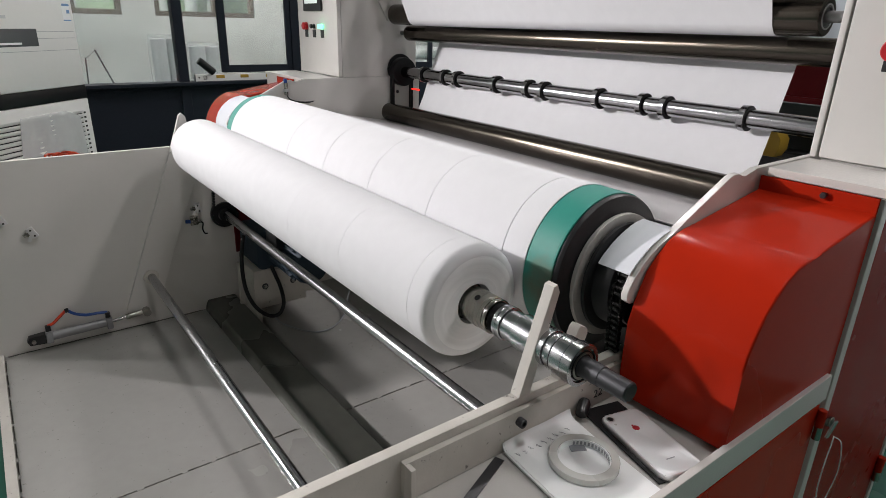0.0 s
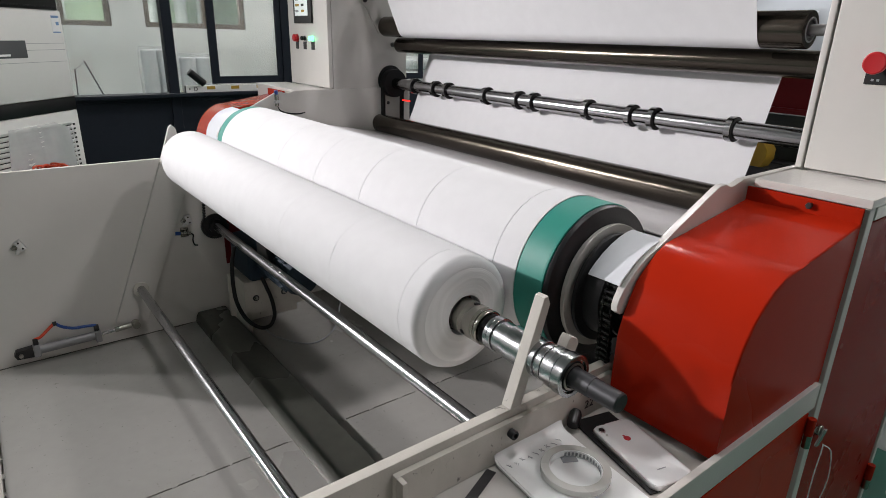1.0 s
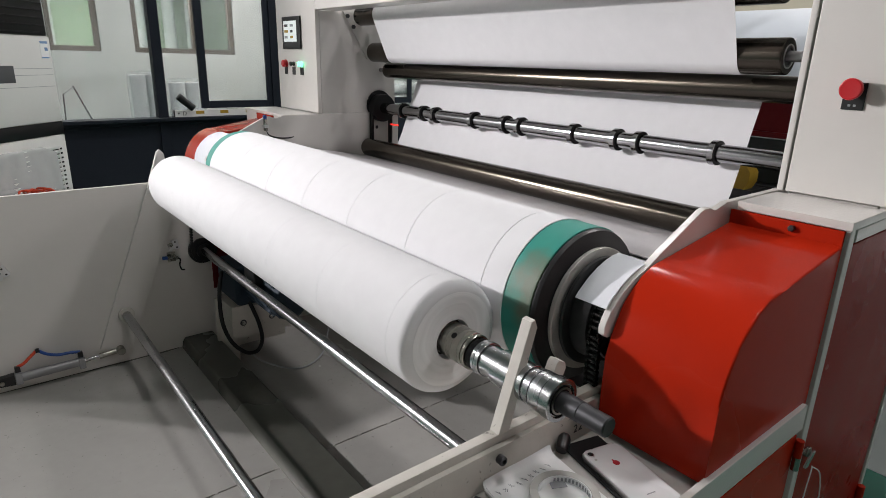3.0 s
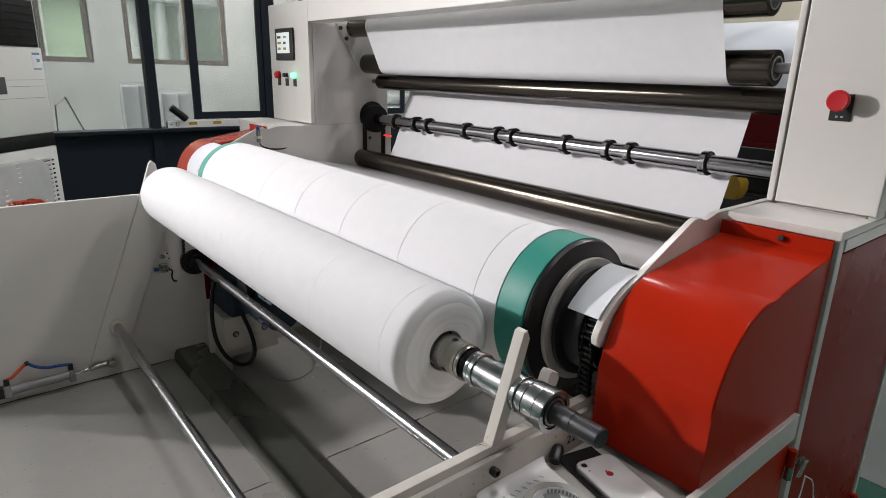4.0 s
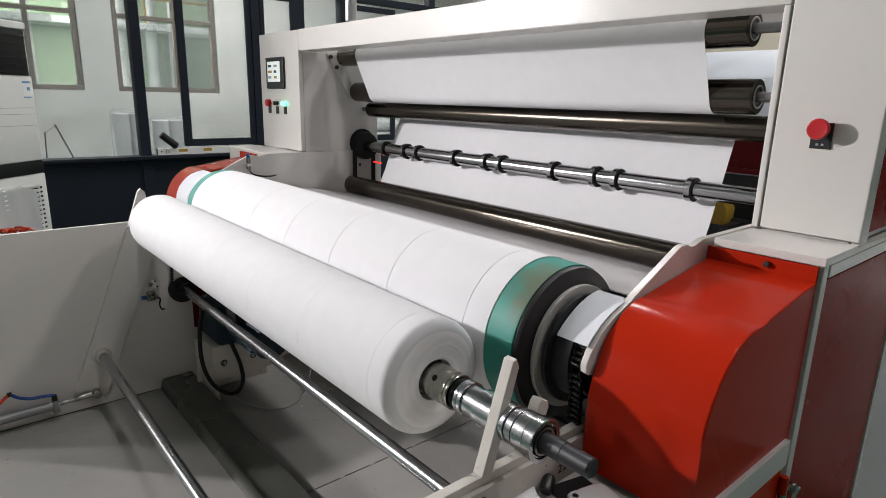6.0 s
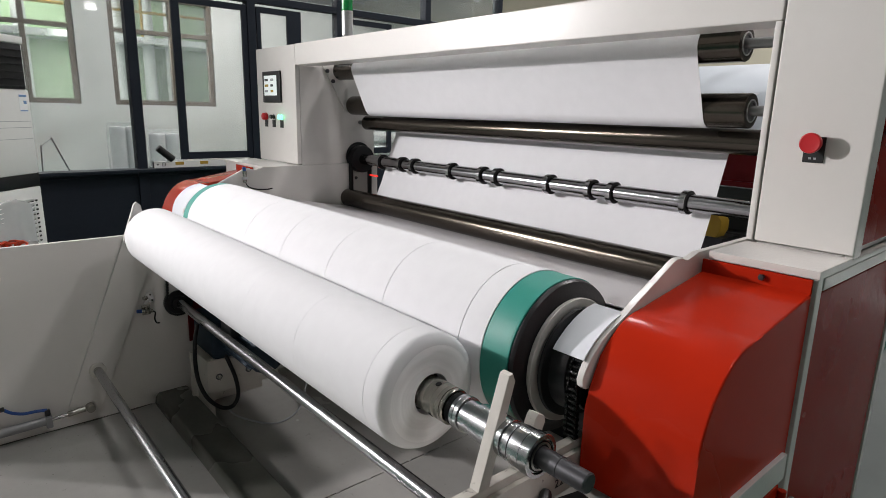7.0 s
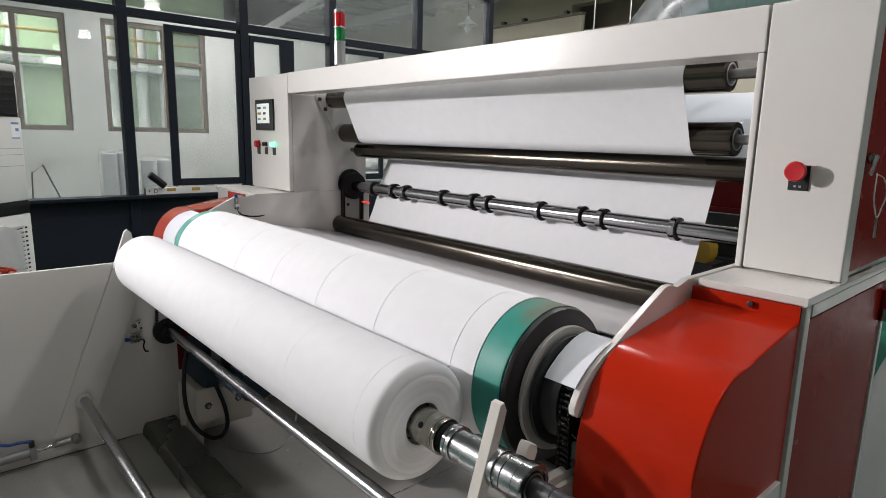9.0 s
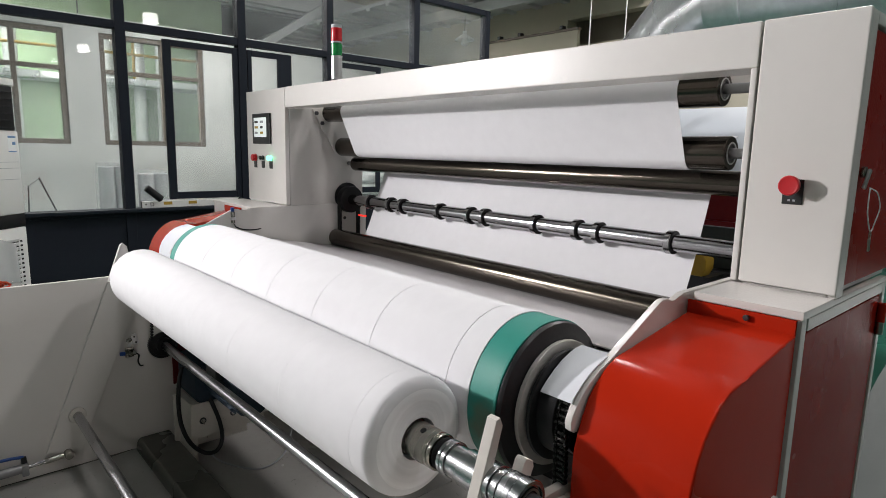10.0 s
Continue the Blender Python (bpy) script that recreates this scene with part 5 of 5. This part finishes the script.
def air_conditioner():
    """A tall floor-standing unit, turned towards the hall; built square and then turned."""
    m = pose(-4.9, 0.568, FLOOR, 0, 0, 134.4)
    t = new("air_conditioner")
    t.matrix_world = m
    tagged(t, "tall white floor-standing air conditioner with a black outlet", "air conditioner")

    def p(name, b, mat, label="", parent=None):
        o = new(name, mesh_of(b, name, mat))
        o.parent = parent or t
        return tagged(o, label)

    w, d, top = 0.86, 0.40, 1.703
    # local: x runs back from the right-hand edge, y is depth behind the face
    p("body", box(-w, 0, 0.004, d, 0.0, top, 0.012, seg=3), PLASTIC)
    p("top_cap", box(-w + 0.004, -0.004, -0.010, 0.004, 1.655, top - 0.004, 0.004), PLASTIC)
    f = p("front_panel", box(-w + 0.004, -0.006, -0.008, 0.004, 0.822, 1.362, 0.004), PLASTIC)
    for z in (1.050, 1.123, 1.163):
        p("groove", box(-w + 0.01, -0.02, -0.0085, -0.0075, z, z + 0.0025, 0), GREYINK, "", f)
    p("display_window", box(-w + 0.05, -0.342, -0.010, -0.006, 1.080, 1.182, 0.002), DUSKGLASS, "grey display window", f)
    p("display_line", box(-w + 0.06, -0.473, -0.011, -0.009, 1.092, 1.104, 0), PAPER, "", f)
    p("print_bar", box(-0.60, -0.55, -0.0095, -0.0078, 1.238, 1.256, 0), PALEINK, "", f)
    p("energy_label", box(-0.098, -0.030, -0.0095, -0.0075, 1.226, 1.336, 0), PAPER, "white and blue paper label", f)
    for z0, z1, a, b2 in ((1.320, 1.334, -0.096, -0.032), (1.275, 1.296, -0.062, -0.036), (1.228, 1.236, -0.096, -0.032)):
        p("label_bar", box(a, b2, -0.0105, -0.0090, z0, z1, 0), PALEBLUE, "", f)
    p("black_band", box(-w + 0.002, -0.004, -0.007, 0.004, 0.733, 0.8185, 0.001), BLACKPLASTIC)
    o = p("air_outlet", box(-w + 0.012, -0.022, -0.006, 0.006, 1.368, 1.650, 0.003), BLACKPLASTIC, "black louvred air outlet")
    for i in range(6):
        z = 1.385 + i * 0.045
        p("louvre", box(-w + 0.02, -0.016, -0.016, -0.004, z, z + 0.006, 0.001), BLACKPLASTIC, "", o)
    g = p("lower_panel", box(-w + 0.004, -0.006, -0.008, 0.004, 0.03, 0.729, 0.004), PLASTIC)
    for i in range(20):
        z = 0.632 - i * 0.0305
        p("slot", box(-w + 0.05, -0.085, -0.0095, -0.0075, z, z + 0.008, 0), BLACKPLASTIC, "", g)
        p("slat", turned(box(-w + 0.05, -0.085, -0.001, 0.001, 0, 0.020, 0.0005), pose(0, -0.010, z + 0.007, 18, 0, 0)), PLASTIC, "", g)
        p("notch", box(-0.070, -0.054, -0.0115, -0.0085, z, z + 0.012, 0), BLACKPLASTIC, "", g)
    # loose wrapping film hanging before the slats
    b = bmesh.new()
    nx, nz = 16, 14
    grid = []
    for k in range(nz + 1):
        v = k / nz
        row = []
        for i in range(nx + 1):
            u = i / nx
            x = -0.62 - 0.11 * v + u * (0.50 + 0.13 * v)
            z = 0.672 - 0.62 * v - 0.05 * max(0, u - 0.75) * 4 * (1 - v)
            y = -0.024 - 0.010 * math.sin(u * 9 + v * 4) * (0.3 + v) - 0.006 * math.sin(u * 23 - v * 6)
            row.append(b.verts.new((x, y, z)))
        grid.append(row)
    for k in range(nz):
        for i in range(nx):
            b.faces.new((grid[k][i], grid[k][i + 1], grid[k + 1][i + 1], grid[k + 1][i]))
    p("wrapping_film", b, HAZE, "clouded plastic film hanging over the slats")
    return t


DUSKGLASS = material("grey_display_glass", (0.10, 0.105, 0.11), 0.15, 0, 0.1, 8)
PALEINK = material("pale_grey_ink", (0.55, 0.56, 0.57), 0.6)
PALEBLUE = material("pale_blue_print", (0.16, 0.28, 0.48), 0.6)
air_conditioner()


def spirit_level():
    x0, x1, y0, y1, z = PX + 0.046, PX + 0.070, 1.42, 2.25, 0.7155
    t = thing("spirit_level", PX + 0.058, 1.83, z, "white spirit level with yellow vials on the window rail", "spirit level")
    part("beam", box(x0, x1, y0 + 0.006, y1 - 0.006, z, z + 0.055, 0.002), PLASTIC, t)
    for y in (y0, y1 - 0.006):
        part("end_cap", box(x0 - 0.001, x1 + 0.001, y, y + 0.006, z, z + 0.056, 0.001), BLACKPLASTIC, t)
    for y in (1.63, 1.835, 2.06):
        part("vial_frame", box(x1 - 0.003, x1 + 0.0015, y - 0.035, y + 0.035, z + 0.022, z + 0.048, 0.001), YELLOW, t, "yellow vial holder")
    cu = bpy.data.curves.new("letter", "FONT")
    cu.body, cu.size, cu.extrude = "D", 0.045, 0.0004
    o = new("letter", cu)
    o.matrix_world = pose(x1 + 0.0006, 1.487, z + 0.014, 90, 0, 90)
    bpy.context.view_layer.update()
    me = bpy.data.meshes.new_from_object(o.evaluated_get(bpy.context.evaluated_depsgraph_get()))
    m = o.matrix_world.copy()
    bpy.data.objects.remove(o)
    me.transform(m)
    b = bmesh.new()
    b.from_mesh(me)
    part("letter", b, INK, t)
    part("hang_hole", turned(drumlike(0, 0.0012, 0.007, 0, 0, 0.0003, 20), pose(x1, 1.455, z + 0.03)), INK, t)


spirit_level()
single("rubber_roller", rod((PX + 0.085, 1.46, 0.885), (PX + 0.085, 1.575, 0.785), 0.030, 28, 0.004), BLACK, "short black rubber roller leaning on the spirit level", "roller")


def bench_edge():
    """The ledge below the window rail."""
    part_ob = single("window_ledge", box(PX + 0.046, PX + 0.12, -2.5, 2.29, 0.690, 0.7145, 0.003), ALU, "dark aluminium ledge along the partition", "ledge", kind="structure")
    return part_ob


bench_edge()


def wrapped_stack(x, y, w, d, h, seed):
    t = thing("wrapped_stack", x, y, FLOOR, "white fabric rolls wrapped in clear plastic film", "stack", "wrapped stacks")
    n = 2
    for i in range(n):
        yy = y - w / 2 + (i + 0.5) * w / n
        part("fabric_roll", rod((x, yy, FLOOR), (x, yy, FLOOR + h - 0.04), w / n / 2 * 0.97, 28, 0.02), FABRIC, t)
    b = box(x - d / 2, x + d / 2, y - w / 2, y + w / 2, FLOOR + 0.005, FLOOR + h, 0.05, seg=4)
    bmesh.ops.subdivide_edges(b, edges=b.edges[:], cuts=5, use_grid_fill=True)
    for v in b.verts:
        v.co += Vector((noise.noise(v.co * 7 + Vector((seed, 0, 0))), noise.noise(v.co * 7 + Vector((0, seed, 0))), 0)) * 0.008
    part("film_wrap", b, SHEER, t, "clear wrapping film", angle=180)
    return t


wrapped_stack(-7.5, 1.735, 0.33, 0.4, 1.09, 2)
wrapped_stack(-7.5, 2.15, 0.36, 0.4, 1.01, 5)


def leaning_frame():
    t = thing("leaning_frame", -7.2, 1.0, FLOOR, "two thin dark steel rods leaning together on the floor", "rods")
    part("rod", rod((-7.2, 0.845, FLOOR), (-7.2, 0.884, 0.81), 0.007, 12), DARKSTEEL, t)
    part("rod", rod((-7.2, 1.335, FLOOR), (-7.2, 0.978, 0.885), 0.008, 12), DARKSTEEL, t)
    part("tie", rod((-7.2, 0.884, 0.80), (-7.2, 0.985, 0.88), 0.004, 8), GREYINK, t)


leaning_frame()


def sack(x, y, z, rz, seed):
    rng = random.Random(seed)
    b = bmesh.new()
    bmesh.ops.create_uvsphere(b, u_segments=24, v_segments=14, radius=1)
    for v in b.verts:
        q = v.co.copy()
        s = [math.copysign(abs(c) ** 0.55, c) for c in q]
        k = 1 + 0.06 * noise.noise(q * 2.3 + Vector((seed, 0, 0)))
        v.co = Vector((s[0] * 0.28 * k, s[1] * 0.40 * k, s[2] * 0.085 * k))
    b.transform(pose(x, y, z + 0.085, 0, 0, rz))
    return single("sack", b, FILM, "full white woven sack lying on a pile", "sack", "stacked sacks")


for i in range(8):
    sack(-7.3, 3.55, FLOOR + i * 0.165, 90 + (-1) ** i * 4, i)
for i in range(6):
    sack(-7.3, 5.0, FLOOR + i * 0.165, 90 + (-1) ** i * 5, i + 20)
single("pallet", box(-7.7, -6.9, 2.75, 3.1, FLOOR, 0.56, 0.01), YELLOW, "orange tinted cardboard box on the floor", "box")


def green_machine():
    """The next hall's green machine with its yellow railing, behind the windows."""
    t = thing("green_machine", -11.5, 2.0, FLOOR, "large green machine with a yellow railing in the next hall", "machine")
    part("body", box(-12.5, -11.0, -1.0, 2.35, FLOOR, 2.3, 0.03), MACHINEGREEN, t)
    part("upper_body", box(-12.5, -11.3, -1.0, 2.8, 2.3, 4.6, 0.03), MACHINEGREEN, t)
    part("side_body", box(-12.5, -11.1, 2.36, 4.6, FLOOR, 2.2, 0.03), MACHINEGREEN, t)
    part("side_tower", box(-12.5, -11.4, 2.81, 4.6, 2.26, 4.4, 0.03), MACHINEGREEN, t)
    for y in (0.35, 0.9, 1.25, 2.2, 2.5, 2.95, 3.3):
        part("column", rod((-10.8, y, FLOOR), (-10.8, y, 3.0), 0.09, 28), FILM, t)
    for z in (2.62, 3.05):
        part("railing", rod((-10.5, -2, z), (-10.5, 6, z), 0.022, 12), YELLOW, t)
    for y in (-1.2, -0.2, 0.8, 1.8, 2.8, 3.8):
        part("railing_post", rod((-10.5, y, 2.25), (-10.5, y, 3.05), 0.022, 12), YELLOW, t)
    part("walkway", box(-11.2, -10.4, -2, 6, 2.15, 2.25, 0.01), GALV, t)


green_machine()


def duct():
    t = thing("ventilation_duct", -1.5, 5.0, 2.4, "round galvanised ventilation duct with a segmented elbow", "duct")
    r, cx, cz = 0.35, -2.30, 2.45
    part("straight_duct", drumlike(cx, 6.0, r, 5.0, cz, 0.004, 56), GALV, t)
    for x in (-2.03, -1.40, -0.60, 0.20, 1.00):
        part("joint_ring", drumlike(x - 0.014, x + 0.014, r + 0.014, 5.0, cz, 0.003, 56), GALV, t)
    b = bmesh.new()
    rings = []
    for a, at in ((0, 0.0), (24, 0.0), (48, 0.30), (48, 2.6)):
        c0 = Vector((cx, 5.0, cz)) if a == 0 else Vector((cx - 0.02, 5.0, cz)) if a == 24 else Vector((cx - 0.02 - 0.30 * math.cos(radians(24)), 5.0, cz - 0.30 * math.sin(radians(24))))
        if at > 1:
            c0 = c0 + 2.3 * Vector((-math.cos(radians(48)), 0, -math.sin(radians(48))))
        n_ = radians(a * 0.5 if a == 24 else 36 if at == 0.30 else a)
        out = Vector((-math.sin(n_), 0, math.cos(n_)))
        rings.append([b.verts.new(c0 + r * (math.cos(q) * out + math.sin(q) * Vector((0, 1, 0)))) for q in (2 * math.pi * i / 48 for i in range(48))])
    for p, q in zip(rings, rings[1:]):
        for i in range(48):
            b.faces.new((p[i], p[(i + 1) % 48], q[(i + 1) % 48], q[i]))
    part("elbow", b, GALV, t, angle=12)
    part("base_unit", box(-4.6, -3.5, 4.5, 5.5, FLOOR, 0.75, 0.01), GALV, t)


duct()


def side_wall():
    t = thing("wall_beige", -6, 7.6, FLOOR, "beige painted wall with a high opening", "wall", kind="structure")
    part("lower_wall", box(-13.9, -2.0, 7.5, 7.7, FLOOR, 2.82, 0), BEIGE, t)
    part("upper_wall", box(-13.9, -2.0, 7.5, 7.7, 3.19, 5.9, 0), BEIGE, t)
    part("pier", box(-13.9, -5.72, 7.5, 7.7, 2.82, 3.19, 0), BEIGE, t)
    part("rear_backing", box(-6.6, -1.8, 8.3, 8.4, 2.0, 4.2, 0), BEIGE, t)
    part("board", box(-6.65, -5.0, 6.78, 6.84, FLOOR, 2.86, 0.004), BEIGE, t, "beige board standing before the wall")
    part("capping", box(-6.66, -4.99, 6.77, 6.85, 2.861, 2.895, 0.004), BROWN, t)
    for x, z in ((-6.45, 2.896), (-6.05, 2.896), (-5.3, 2.896)):
        part("clamp", box(x, x + 0.06, 6.77, 6.85, z, z + 0.05, 0.01), BLACKPLASTIC, t)
    for x in (-4.61, -4.11):
        part("hanger_wire", rod((x, 6.5, 2.3), (x, 6.5, 5.83), 0.007, 8), PLASTIC, t)


side_wall()


def low_roof():
    bm = box(-13.9, -4.2, 5.75, 7.5, 3.47, 3.52, 0)
    for k in range(18):
        x = -13.6 + k * 0.52
        box(x, x + 0.10, 5.75, 7.5, 3.43, 3.47, 0, bm)
    box(-13.9, -4.2, 6.55, 6.65, 3.28, 3.43, 0, bm)
    single("ceiling_low", bm, ROOF, "pale grey profiled sheet roof on a steel beam", "ceiling", kind="structure")


low_roof()


def covered_goods():
    b = bmesh.new()
    bmesh.ops.create_grid(b, x_segments=40, y_segments=40, size=0.5)
    for v in b.verts:
        x, y = v.co.x, v.co.y
        e = max(abs(x), abs(y)) * 2
        z = 0.62 * (1 - max(0.0, (e - 0.72) / 0.28) ** 1.3)
        z += 0.06 * noise.noise(Vector((x * 6, y * 6, 1.5))) + 0.03 * noise.noise(Vector((x * 15, y * 15, 4)))
        v.co = Vector((x * (0.86 + 0.14 * e), y * (0.86 + 0.14 * e), max(z, 0.0)))
    b.transform(pose(0.0, 3.0, FLOOR + 0.002) @ Matrix.Diagonal((1.15, 1.6, 1.15, 1)))
    bmesh.ops.solidify(b, geom=b.faces[:], thickness=0.002)
    single("covered_pallet", b, FILM, "pallet load on the floor under wrinkled plastic film", "pallet load", angle=180)


covered_goods()


def orange_netting():
    t = thing("orange_rope", -4.35, 0.2, FLOOR, "orange plastic rope coils on a low grey crate", "rope")
    part("crate", box(-4.6, -4.25, -0.35, 0.48, FLOOR, 0.348, 0.01), PAN, t)
    rng = random.Random(9)
    for k in range(9):
        y = (0.38, 0.35, 0.30, 0.26, 0.0, -0.05, -0.02, 0.33, 0.28)[k]
        pts = [(-4.40 + rng.uniform(-0.04, 0.04), y + 0.03 * math.cos(a) + rng.uniform(-0.01, 0.01), 0.372 + 0.020 * math.sin(a) + rng.uniform(0, 0.014)) for a in (0, 1.3, 2.6, 3.9, 5.2, 6.4)]
        part("coil", hose(pts, 0.007, 7), HOSERED, t)


orange_netting()


# ---- what moves ----
def spin(thing_, x, y, z, rate, start=0.0):
    """Turns a thing about its own axis along x, in degrees a second."""
    walk(thing_, [(i / 4, pose(x, y, z, start + rate * i / 4, 0, 0)) for i in range(41)])


def motions():
    surface = math.radians(109.0) * DRUM[2]
    spin(drum, MID, DRUM[0], DRUM[1], 109.0, 98.0)
    turn = -157.0
    spin(roll, MID, ROLL[0], ROLL[1], turn)
    spin(shaft, MID, ROLL[0], ROLL[1], turn)
    for ob, (y, z, r), way in zip(rollers, (R1, R2, R3, R4), (1, 1, 1, -1)):
        rate = way * math.degrees(surface / r)
        walk(ob, [(i / 5, pose(MID, y, z, rate * i / 5, 0, 0)) for i in range(51)])
    spin(slitter, MID, *SLIT, -140)


motions()
